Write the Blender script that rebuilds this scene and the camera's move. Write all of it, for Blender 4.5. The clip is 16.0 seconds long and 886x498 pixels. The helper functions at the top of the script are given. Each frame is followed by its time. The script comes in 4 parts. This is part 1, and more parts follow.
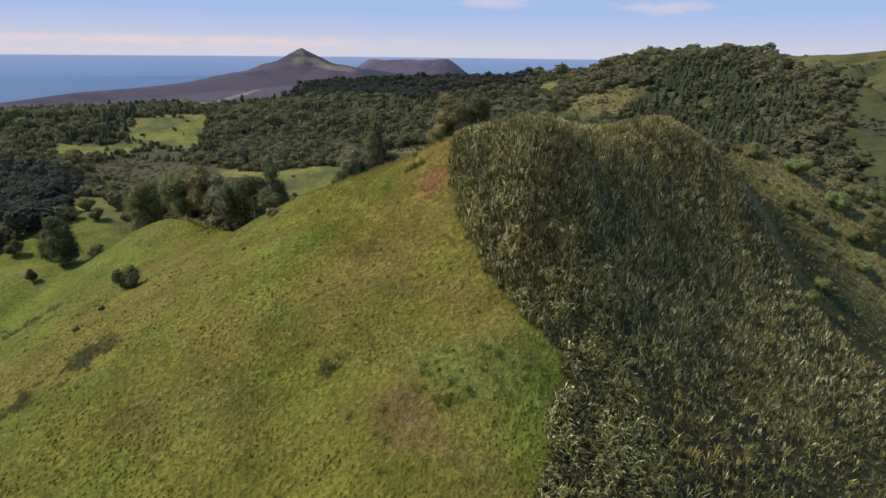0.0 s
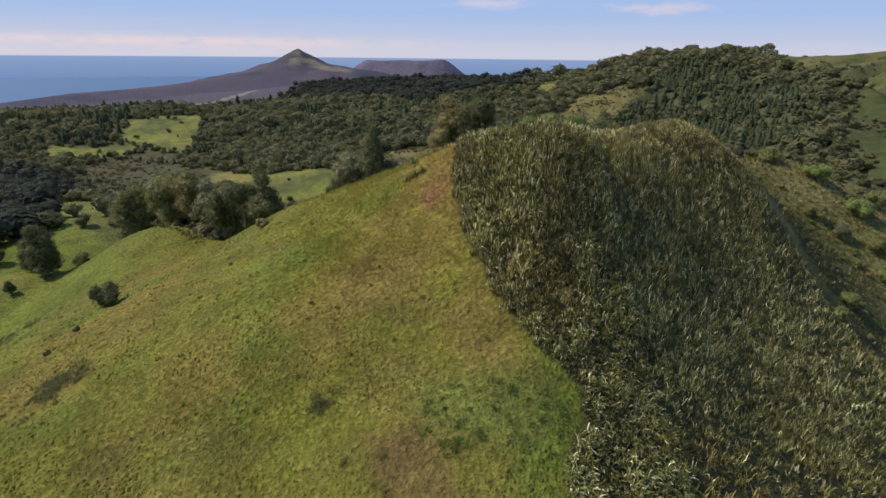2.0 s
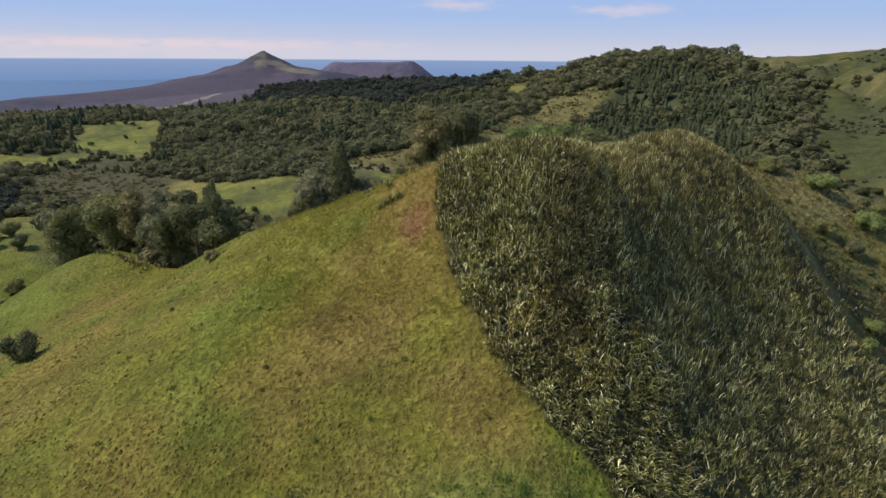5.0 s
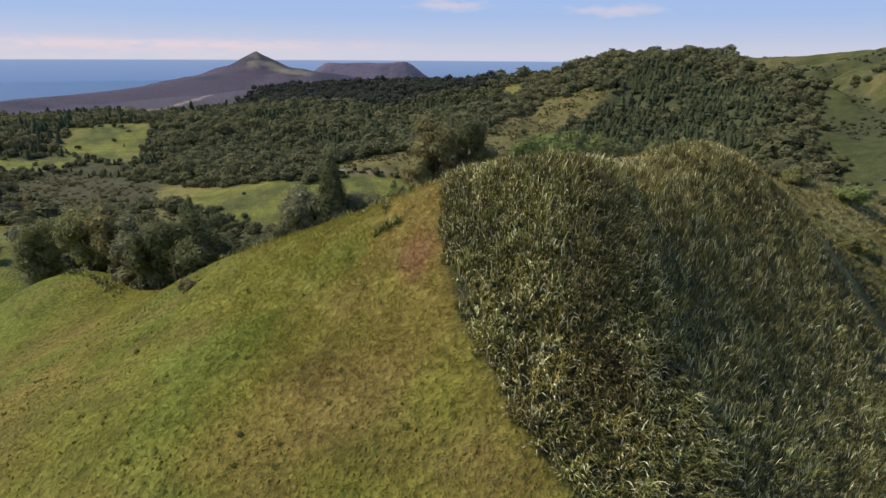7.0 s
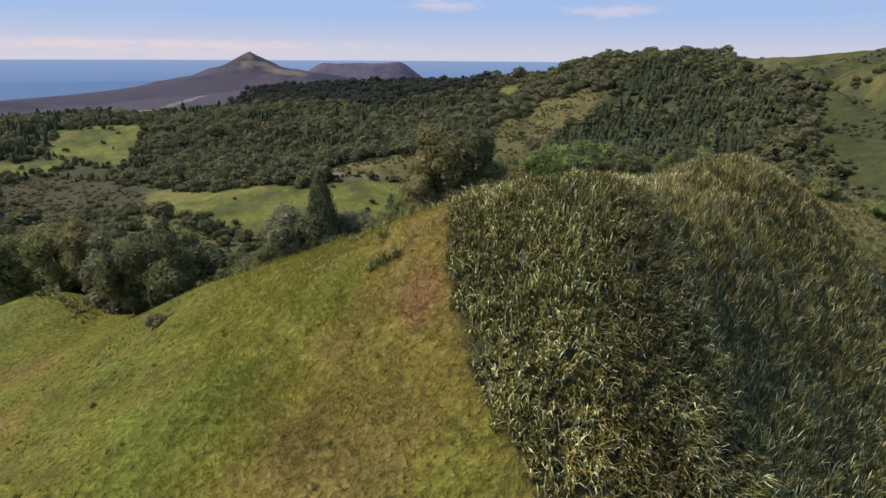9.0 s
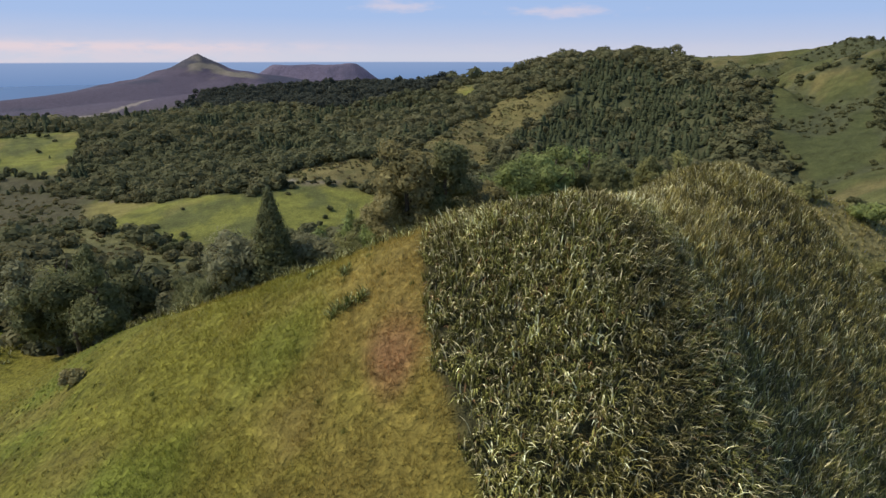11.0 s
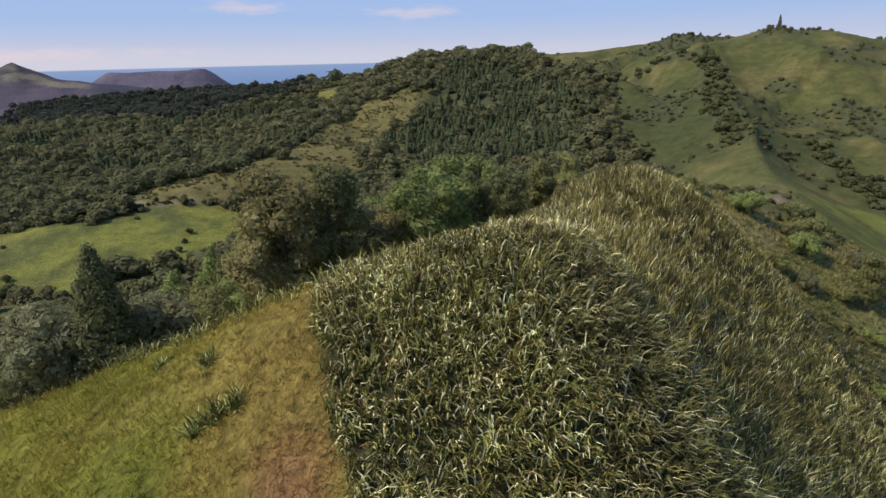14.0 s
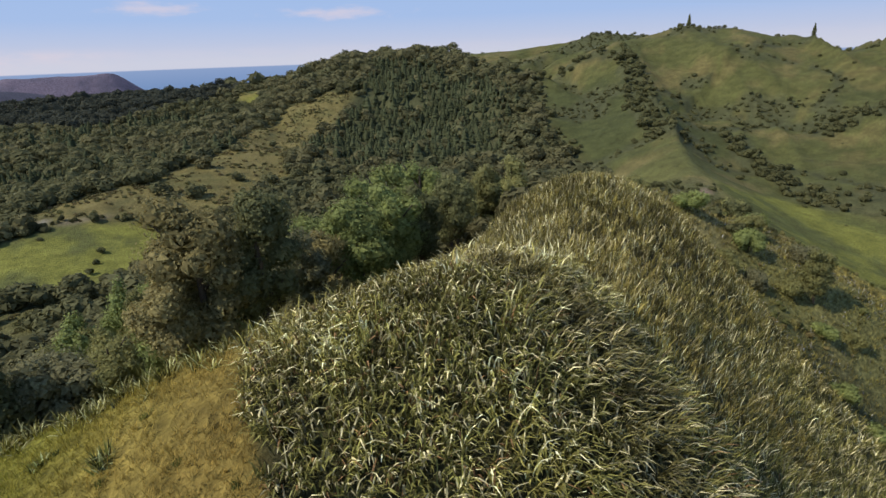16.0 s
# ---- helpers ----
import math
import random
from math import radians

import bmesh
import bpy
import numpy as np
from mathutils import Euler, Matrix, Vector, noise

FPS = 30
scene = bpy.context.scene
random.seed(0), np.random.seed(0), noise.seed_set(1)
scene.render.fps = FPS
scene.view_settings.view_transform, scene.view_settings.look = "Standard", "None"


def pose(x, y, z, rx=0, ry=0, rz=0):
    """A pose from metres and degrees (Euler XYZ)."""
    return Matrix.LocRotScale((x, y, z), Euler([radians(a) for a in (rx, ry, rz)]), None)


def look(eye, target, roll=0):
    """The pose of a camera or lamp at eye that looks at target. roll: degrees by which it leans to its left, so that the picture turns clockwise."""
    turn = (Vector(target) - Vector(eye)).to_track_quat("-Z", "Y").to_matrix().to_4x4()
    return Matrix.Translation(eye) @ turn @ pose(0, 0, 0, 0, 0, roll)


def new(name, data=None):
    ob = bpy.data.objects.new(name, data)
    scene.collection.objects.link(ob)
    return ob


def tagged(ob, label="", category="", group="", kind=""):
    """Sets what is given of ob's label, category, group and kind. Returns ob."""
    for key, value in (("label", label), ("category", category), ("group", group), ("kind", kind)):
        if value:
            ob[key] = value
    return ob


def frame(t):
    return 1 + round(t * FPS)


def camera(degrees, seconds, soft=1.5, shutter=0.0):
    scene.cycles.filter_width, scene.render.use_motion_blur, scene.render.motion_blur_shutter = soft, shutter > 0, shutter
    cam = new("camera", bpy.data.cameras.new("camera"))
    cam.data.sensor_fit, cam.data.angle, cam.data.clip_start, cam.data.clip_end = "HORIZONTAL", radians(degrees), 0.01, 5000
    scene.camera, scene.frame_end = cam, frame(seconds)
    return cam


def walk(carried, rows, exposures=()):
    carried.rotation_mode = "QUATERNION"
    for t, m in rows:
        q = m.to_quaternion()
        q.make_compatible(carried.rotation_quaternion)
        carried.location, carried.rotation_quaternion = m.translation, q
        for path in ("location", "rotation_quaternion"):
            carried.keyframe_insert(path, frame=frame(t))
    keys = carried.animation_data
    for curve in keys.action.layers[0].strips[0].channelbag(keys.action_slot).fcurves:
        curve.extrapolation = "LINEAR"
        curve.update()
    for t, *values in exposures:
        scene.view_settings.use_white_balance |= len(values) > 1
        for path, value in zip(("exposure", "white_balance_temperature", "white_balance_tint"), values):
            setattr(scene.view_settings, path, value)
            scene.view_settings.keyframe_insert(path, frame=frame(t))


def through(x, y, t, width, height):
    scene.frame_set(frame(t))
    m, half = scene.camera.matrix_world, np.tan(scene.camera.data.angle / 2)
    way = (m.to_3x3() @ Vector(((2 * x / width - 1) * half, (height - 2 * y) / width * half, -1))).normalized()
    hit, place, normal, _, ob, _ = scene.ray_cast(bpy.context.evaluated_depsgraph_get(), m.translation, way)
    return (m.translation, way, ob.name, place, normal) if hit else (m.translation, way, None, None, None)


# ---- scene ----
cam = camera(76.3, 16.0)
METRES, EYE, TILT, LEAN, TURN = 70.0, 200.0, -19.3, -0.6, 0.0
ROWS = [
    (0.0, 0.0, 0.0, 0.0, -0.0, 0.0, -0.0),
    (0.5, -0.0031, 0.0213, 0.0065, 0.0, 0.0, 0.01),
    (1.0, -0.0064, 0.0456, 0.0144, 0.02, 0.03, -0.01),
    (1.5, -0.0094, 0.0703, 0.0225, 0.02, 0.05, -0.01),
    (2.0, -0.0127, 0.0987, 0.0322, -0.3, 0.07, 0.1),
    (2.5, -0.0162, 0.1281, 0.0429, -0.36, 0.08, 0.13),
    (3.0, -0.0187, 0.1569, 0.0531, -1.06, 0.09, 0.4),
    (3.5, -0.0217, 0.186, 0.064, -2.43, 0.1, 0.97),
    (4.0, -0.0246, 0.2183, 0.0763, -2.83, 0.13, 1.14),
    (6.5, -0.0354, 0.3818, 0.1408, -3.63, 0.19, 1.46),
    (7.0, -0.0373, 0.4171, 0.1548, -3.71, 0.2, 1.53),
    (7.5, -0.039, 0.4519, 0.1687, -3.82, 0.2, 1.55),
    (8.0, -0.0405, 0.4834, 0.1815, -3.91, 0.2, 1.58),
    (8.5, -0.0422, 0.5147, 0.1941, -3.97, 0.21, 1.6),
    (11.0, -0.0486, 0.6723, 0.253, -8.26, 0.08, 3.47),
    (11.5, -0.0492, 0.7009, 0.2623, -10.22, -0.02, 4.36),
    (12.0, -0.0488, 0.7308, 0.2724, -12.48, -0.2, 5.35),
    (12.5, -0.0475, 0.7573, 0.2817, -14.83, -0.43, 6.35),
    (13.0, -0.0449, 0.7845, 0.2919, -17.18, -0.71, 7.34),
    (13.5, -0.0412, 0.8107, 0.3021, -19.24, -0.98, 8.23),
    (14.0, -0.0368, 0.8347, 0.3112, -20.81, -1.19, 8.93),
    (14.5, -0.0321, 0.8591, 0.3201, -22.18, -1.4, 9.47),
    (15.0, -0.0265, 0.8845, 0.3297, -23.61, -1.64, 10.05),
    (15.5, -0.0199, 0.9096, 0.3384, -25.57, -1.99, 10.84),
    (16.0, -0.0133, 0.9322, 0.3459, -27.67, -2.38, 11.68),
]
walk(cam, [(t, pose(0, 0, EYE, TILT, LEAN, TURN) @ pose(METRES * x, METRES * y, METRES * z, 90 + pitch, roll, yaw)) for t, x, y, z, yaw, pitch, roll in ROWS])

# ---------- light ----------
SUN_EL, SUN_AZ = 47.0, -82.0          # height of the sun, and its bearing east of the flight's line
scene.view_settings.exposure = 0.0
to_sun = Vector((math.sin(radians(SUN_AZ)) * math.cos(radians(SUN_EL)), math.cos(radians(SUN_AZ)) * math.cos(radians(SUN_EL)), math.sin(radians(SUN_EL))))
sun = new("sun", bpy.data.lights.new("sun", "SUN"))
sun.data.energy, sun.data.angle, sun.data.color = 4.2, radians(0.53), (1.0, 0.90, 0.72)
sun.matrix_world = look(to_sun * 100, (0, 0, 0))


def nodes_of(tree):
    """Two short helpers, to make and to join the nodes of a material or the world."""
    tree.nodes.clear()

    def make(kind, **sets):
        n = tree.nodes.new(kind)
        for key, value in sets.items():
            if key in n.inputs:
                n.inputs[key].default_value = value
            elif key == "data_type":
                n.data_type = value
            elif key == "blend_type":
                n.blend_type = value
            elif key == "operation":
                n.operation = value
            elif key == "use_clamp":
                n.use_clamp = value
            elif key == "clamp":
                n.clamp = value
            elif key == "interpolation_type":
                n.interpolation_type = value
            elif key == "vector_type":
                n.vector_type = value
            elif key == "attribute_name":
                n.attribute_name = value
            elif key == "sky_type":
                n.sky_type = value
            elif key == "sun_disc":
                n.sun_disc = value
            elif key == "sun_elevation":
                n.sun_elevation = value
            elif key == "sun_rotation":
                n.sun_rotation = value
            elif key == "altitude":
                n.altitude = value
            elif key == "air_density":
                n.air_density = value
            elif key == "dust_density":
                n.dust_density = value
            elif key == "ozone_density":
                n.ozone_density = value
            elif key == "feature":
                n.feature = value
            elif key == "invert":
                n.invert = value
            else:
                raise ValueError(key)
        return n

    def join(a, b):
        tree.links.new(a, b)
    return make, join


def sky_world():
    world = bpy.data.worlds.new("sky")
    scene.world = world
    world.use_nodes = True
    make, join = nodes_of(world.node_tree)
    out, back = make("ShaderNodeOutputWorld"), make("ShaderNodeBackground")
    back.inputs["Strength"].default_value = 0.15
    sky = make("ShaderNodeTexSky", sky_type="NISHITA", sun_disc=False, sun_elevation=radians(SUN_EL), sun_rotation=radians(SUN_AZ),
               altitude=200, air_density=1.0, dust_density=0.3, ozone_density=3.0)
    clear = make("ShaderNodeMix", data_type="RGBA", blend_type="MULTIPLY")
    clear.inputs["Factor"].default_value, clear.inputs["B"].default_value = 1.0, (1.32, 1.24, 1.14, 1)
    join(sky.outputs[0], clear.inputs["A"])
    where = make("ShaderNodeTexCoord")
    split = make("ShaderNodeSeparateXYZ")
    join(where.outputs["Generated"], split.inputs[0])
    # clear pale blue low over the sea, paler and pinker in the haze on the horizon
    haze = make("ShaderNodeValToRGB")
    low = haze.color_ramp
    low.elements[0].position, low.elements[0].color = 0.0, (0.50, 0.52, 0.62, 1)
    low.elements[1].position, low.elements[1].color = 1.0, (0.27, 0.41, 0.68, 1)
    for pos, shade in ((0.15, (0.43, 0.48, 0.63, 1)), (0.4, (0.32, 0.435, 0.67, 1))):
        low.elements.new(pos).color = shade
    rise = make("ShaderNodeMapRange", clamp=True)
    rise.inputs[2].default_value = 0.15
    join(split.outputs["Z"], rise.inputs[0]), join(rise.outputs[0], haze.inputs[0])
    bright = make("ShaderNodeVectorMath", operation="SCALE")
    bright.inputs["Scale"].default_value = 8.0
    join(haze.outputs[0], bright.inputs[0])
    fade = make("ShaderNodeMapRange", clamp=True, interpolation_type="SMOOTHSTEP")
    for k, v in zip((1, 2, 3, 4), (0.12, 0.3, 1.0, 0.0)):
        fade.inputs[k].default_value = v
    join(split.outputs["Z"], fade.inputs[0])
    hazy = make("ShaderNodeMix", data_type="RGBA")
    join(fade.outputs[0], hazy.inputs["Factor"]), join(clear.outputs["Result"], hazy.inputs["A"]), join(bright.outputs[0], hazy.inputs["B"])
    # bank of cloud over the western horizon, and two small pink clouds higher up
    flat = make("ShaderNodeMapping")
    flat.inputs["Scale"].default_value = (16.0, 16.0, 60.0)
    join(where.outputs["Generated"], flat.inputs[0])
    puff = make("ShaderNodeTexNoise", Scale=1.3, Detail=8.0, Roughness=0.6)
    join(flat.outputs[0], puff.inputs["Vector"])
    band = make("ShaderNodeValToRGB")
    ramp = band.color_ramp
    ramp.elements[0].position, ramp.elements[0].color = 0.0, (0.3, 0.3, 0.3, 1)
    ramp.elements[1].position, ramp.elements[1].color = 1.0, (0, 0, 0, 1)
    for pos, v in ((0.005, 0.42), (0.0095, 0.62), (0.0125, 0.72), (0.0165, 0.60), (0.0205, 0.2), (0.026, 0.05), (0.05, 0.0)):
        ramp.elements.new(pos).color = (v, v, v, 1)
    join(split.outputs["Z"], band.inputs[0])
    west = make("ShaderNodeMapRange", clamp=True)
    for k, v in zip((1, 2, 3, 4), (0.05, -0.25, 0.12, 1.0)):
        west.inputs[k].default_value = v
    join(split.outputs["X"], west.inputs[0])

    def calc(operation, a, b):
        n = make("ShaderNodeMath", operation=operation, use_clamp=True)
        for socket, value in zip(n.inputs, (a, b)):
            if isinstance(value, float):
                socket.default_value = value
            else:
                join(value, socket)
        return n.outputs[0]

    def span(value, a, b, c, d):
        n = make("ShaderNodeMapRange", clamp=True, interpolation_type="SMOOTHSTEP")
        for k, v in zip((1, 2, 3, 4), (a, b, c, d)):
            n.inputs[k].default_value = v
        join(value, n.inputs[0])
        return n.outputs[0]
    veil = calc("MULTIPLY", calc("MULTIPLY", band.outputs[0], west.outputs[0]), span(puff.outputs[0], 0.30, 0.60, 0.35, 1.4))
    for bearing, height, wide, tall in ((4.2, 4.35, 4.2, 0.55), (19.6, 3.85, 5.0, 0.55)):
        shift = make("ShaderNodeMapping", vector_type="POINT")
        centre = (math.sin(radians(bearing)), math.cos(radians(bearing)), math.tan(radians(height)))
        scale = (1 / math.sin(radians(wide)), 0.0, 1 / math.sin(radians(tall)))
        shift.inputs["Location"].default_value = [-c * s for c, s in zip(centre, scale)]
        shift.inputs["Scale"].default_value = scale
        join(where.outputs["Generated"], shift.inputs[0])
        far = make("ShaderNodeVectorMath", operation="LENGTH")
        join(shift.outputs[0], far.inputs[0])
        ragged = make("ShaderNodeMath", operation="MULTIPLY_ADD")
        ragged.inputs[1].default_value, ragged.inputs[2].default_value = -2.4, 1.2
        join(puff.outputs[0], ragged.inputs[0])
        edge = make("ShaderNodeMath", operation="ADD")
        join(far.outputs["Value"], edge.inputs[0]), join(ragged.outputs[0], edge.inputs[1])
        veil = calc("MAXIMUM", veil, calc("MULTIPLY", span(edge.outputs[0], 0.1, 1.2, 1.0, 0.0), 0.55))
    cloud = make("ShaderNodeMix", data_type="RGBA")
    cloud.inputs["B"].default_value = (5.15, 4.38, 4.72, 1)
    join(veil, cloud.inputs["Factor"]), join(hazy.outputs["Result"], cloud.inputs["A"])
    # the sea goes on below the horizon
    below = make("ShaderNodeMapRange", clamp=True)
    for k, v in zip((1, 2, 3, 4), (-0.0090, -0.0108, 0.0, 1.0)):
        below.inputs[k].default_value = v
    join(split.outputs["Z"], below.inputs[0])
    sea = make("ShaderNodeMix", data_type="RGBA")
    deep = make("ShaderNodeValToRGB")
    deep.color_ramp.elements[0].color, deep.color_ramp.elements[1].color = (0.17, 0.235, 0.385, 1), (0.115, 0.185, 0.335, 1)
    sink = make("ShaderNodeMapRange", clamp=True)
    sink.inputs[1].default_value, sink.inputs[2].default_value = -0.010, -0.040
    join(split.outputs["Z"], sink.inputs[0]), join(sink.outputs[0], deep.inputs[0])
    wide = make("ShaderNodeVectorMath", operation="SCALE")
    wide.inputs["Scale"].default_value = 10.0
    join(deep.outputs[0], wide.inputs[0]), join(wide.outputs[0], sea.inputs["B"])
    join(below.outputs[0], sea.inputs["Factor"]), join(cloud.outputs["Result"], sea.inputs["A"])
    join(sea.outputs["Result"], back.inputs[0]), join(back.outputs[0], out.inputs[0])


sky_world()

# ---------- materials ----------
def tinted(name, rough=0.75, spec=0.3, lo=0.7, hi=1.3, grain_size=0.0, bump=0.0, through=0.0, island=True, mottle=0.0, broad=0.0, tufts=0.0):
    """A surface that takes its colour from the mesh's tint, varied piece by piece and by grain."""
    mat = bpy.data.materials.new(name)
    mat.use_nodes = True
    make, join = nodes_of(mat.node_tree)
    out, surf = make("ShaderNodeOutputMaterial"), make("ShaderNodeBsdfPrincipled", Roughness=rough)
    surf.inputs["Specular IOR Level"].default_value = spec
    tint = make("ShaderNodeAttribute", attribute_name="tint")
    colour = tint.outputs["Color"]

    def times(factor, low, high):
        nonlocal colour
        span, mix = make("ShaderNodeMapRange", clamp=True), make("ShaderNodeVectorMath", operation="SCALE")
        span.inputs[3].default_value, span.inputs[4].default_value = low, high
        join(factor, span.inputs[0]), join(colour, mix.inputs[0]), join(span.outputs[0], mix.inputs["Scale"])
        colour = mix.outputs[0]
        return span
    if island:
        times(make("ShaderNodeNewGeometry").outputs["Random Per Island"], lo, hi)
    if grain_size:
        spot = make("ShaderNodeTexCoord")
        fine = make("ShaderNodeTexNoise", Scale=1.0 / grain_size, Detail=5.0, Roughness=0.65)
        join(spot.outputs["Object"], fine.inputs["Vector"])
        s = times(fine.outputs[0], 1 - mottle, 1 + mottle)
        s.inputs[1].default_value, s.inputs[2].default_value = 0.3, 0.7
        if broad:
            wide = make("ShaderNodeTexNoise", Scale=1.0 / broad, Detail=6.0, Roughness=0.7)
            join(spot.outputs["Object"], wide.inputs["Vector"])
            b = times(wide.outputs[0], 0.72, 1.28)
            b.inputs[1].default_value, b.inputs[2].default_value = 0.35, 0.65
        if bump:
            relief = make("ShaderNodeBump", Strength=1.0, Distance=bump)
            join(fine.outputs[0], relief.inputs["Height"]), join(relief.outputs[0], surf.inputs["Normal"])
        if tufts:
            warp = make("ShaderNodeTexNoise", Scale=1.6 / tufts, Detail=2.0)
            join(spot.outputs["Object"], warp.inputs["Vector"])
            moved = make("ShaderNodeVectorMath", operation="MULTIPLY_ADD")
            moved.inputs[1].default_value = (tufts, tufts, tufts)
            join(warp.outputs["Color"], moved.inputs[0]), join(spot.outputs["Object"], moved.inputs[2])
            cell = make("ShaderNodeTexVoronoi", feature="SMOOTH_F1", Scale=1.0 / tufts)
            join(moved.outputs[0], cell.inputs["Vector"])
            # darker between the tufts: their shade put into the colour
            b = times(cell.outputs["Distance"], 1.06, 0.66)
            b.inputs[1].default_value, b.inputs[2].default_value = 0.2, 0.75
            clump = make("ShaderNodeBump", Strength=1.0, Distance=0.38 * tufts, invert=True)
            join(cell.outputs["Distance"], clump.inputs["Height"]), join(relief.outputs[0], clump.inputs["Normal"]), join(clump.outputs[0], surf.inputs["Normal"])
    join(colour, surf.inputs["Base Color"])
    if through:
        glow, mix = make("ShaderNodeBsdfTranslucent"), make("ShaderNodeMixShader")
        mix.inputs[0].default_value = through
        join(colour, glow.inputs[0]), join(surf.outputs[0], mix.inputs[1]), join(glow.outputs[0], mix.inputs[2])
        join(mix.outputs[0], out.inputs[0])
    else:
        join(surf.outputs[0], out.inputs[0])
    return mat


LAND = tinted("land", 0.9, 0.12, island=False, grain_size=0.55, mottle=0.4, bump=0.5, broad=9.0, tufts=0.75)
BLADES = tinted("grass_blades", 0.7, 0.15, 0.75, 1.3, through=0.4)
FLAX_LEAF = tinted("flax_leaf", 0.5, 0.2, 0.3, 1.75, through=0.2)
LEAVES = tinted("leaves", 0.8, 0.12, 0.8, 1.2, through=0.4, grain_size=0.45, mottle=0.3, bump=0.2)
FOREST = tinted("forest_leaves", 0.9, 0.08, 0.88, 1.12, through=0.35, grain_size=2.2, mottle=0.15)
WOOD = tinted("bark", 0.85, 0.2, island=False, grain_size=0.15, mottle=0.3)


def water_surface():
    mat = bpy.data.materials.new("sea_water")
    mat.use_nodes = True
    make, join = nodes_of(mat.node_tree)
    out, surf = make("ShaderNodeOutputMaterial"), make("ShaderNodeBsdfPrincipled", Roughness=0.45)
    surf.inputs["Base Color"].default_value = (0.045, 0.10, 0.22, 1)
    spot, wave, relief = make("ShaderNodeTexCoord"), make("ShaderNodeTexNoise", Scale=0.05, Detail=6.0), make("ShaderNodeBump", Strength=0.4, Distance=1.5)
    join(spot.outputs["Object"], wave.inputs["Vector"]), join(wave.outputs[0], relief.inputs["Height"])
    join(relief.outputs[0], surf.inputs["Normal"]), join(surf.outputs[0], out.inputs[0])
    return mat


WATER = water_surface()


def mesh_of(name, verts, faces, tint, material, flat=True):
    """A mesh from arrays: places, triangles or quads, and a colour per vertex."""
    verts, faces, tint = np.asarray(verts, np.float32), np.asarray(faces, np.int32), np.asarray(tint, np.float32)
    data = bpy.data.meshes.new(name)
    n, k = faces.shape
    data.vertices.add(len(verts)), data.loops.add(n * k), data.polygons.add(n)
    data.vertices.foreach_set("co", verts.ravel())
    data.loops.foreach_set("vertex_index", faces.ravel())
    data.polygons.foreach_set("loop_start", np.arange(0, n * k, k, dtype=np.int32))
    data.polygons.foreach_set("use_smooth", np.full(n, not flat))
    rgba = np.ones((len(verts), 4), np.float32)
    rgba[:, :3] = np.clip(tint, 0, 1)
    data.attributes.new("tint", "FLOAT_COLOR", "POINT").data.foreach_set("color", rgba.ravel())
    data.update(calc_edges=True)
    data.materials.append(material)
    return data
# ---------- the lie of the land ----------
def hashed(ix, iy, seed):
    h = (ix.astype(np.int64) * 374761393 + iy.astype(np.int64) * 668265263 + seed * 974634777) & 0xFFFFFFFF
    h = ((h ^ (h >> 13)) * 1274126177) & 0xFFFFFFFF
    return ((h ^ (h >> 16)) & 0xFFFF) / 65535.0


def grain(x, y, size, seed=0):
    """Smooth noise, -1 to 1, of that size in metres."""
    x, y = np.asarray(x, float) / size, np.asarray(y, float) / size
    ix, iy = np.floor(x), np.floor(y)
    fx, fy = x - ix, y - iy
    fx, fy = fx * fx * fx * (fx * (fx * 6 - 15) + 10), fy * fy * fy * (fy * (fy * 6 - 15) + 10)
    a = hashed(ix, iy, seed) * (1 - fx) + hashed(ix + 1, iy, seed) * fx
    b = hashed(ix, iy + 1, seed) * (1 - fx) + hashed(ix + 1, iy + 1, seed) * fx
    return (a * (1 - fy) + b * fy) * 2 - 1


def fbm(x, y, size, seed=0, octaves=4, gain=0.5):
    total, amp, norm = 0.0, 1.0, 0.0
    for k in range(octaves):
        c, s = math.cos(0.7 * k + 0.3), math.sin(0.7 * k + 0.3)
        total = total + amp * grain(c * np.asarray(x) - s * np.asarray(y), s * np.asarray(x) + c * np.asarray(y), size, seed + 17 * k)
        norm, amp, size = norm + amp, amp * gain, size * 0.5
    return total / norm


def smooth(a, b, v):
    u = np.clip((v - a) / (b - a), 0, 1)
    return u * u * (3 - 2 * u)


def along(x, y, line):
    """For each place, the distance to a line of (x, y, z) points and the line's height there."""
    best, high = np.full(np.shape(x), 1e9), np.zeros(np.shape(x))
    for (ax, ay, az), (bx, by, bz) in zip(line[:-1], line[1:]):
        dx, dy = bx - ax, by - ay
        u = np.clip(((x - ax) * dx + (y - ay) * dy) / (dx * dx + dy * dy), 0, 1)
        d = np.hypot(x - ax - u * dx, y - ay - u * dy)
        near = d < best
        best, high = np.where(near, d, best), np.where(near, az + u * (bz - az), high)
    return best, high


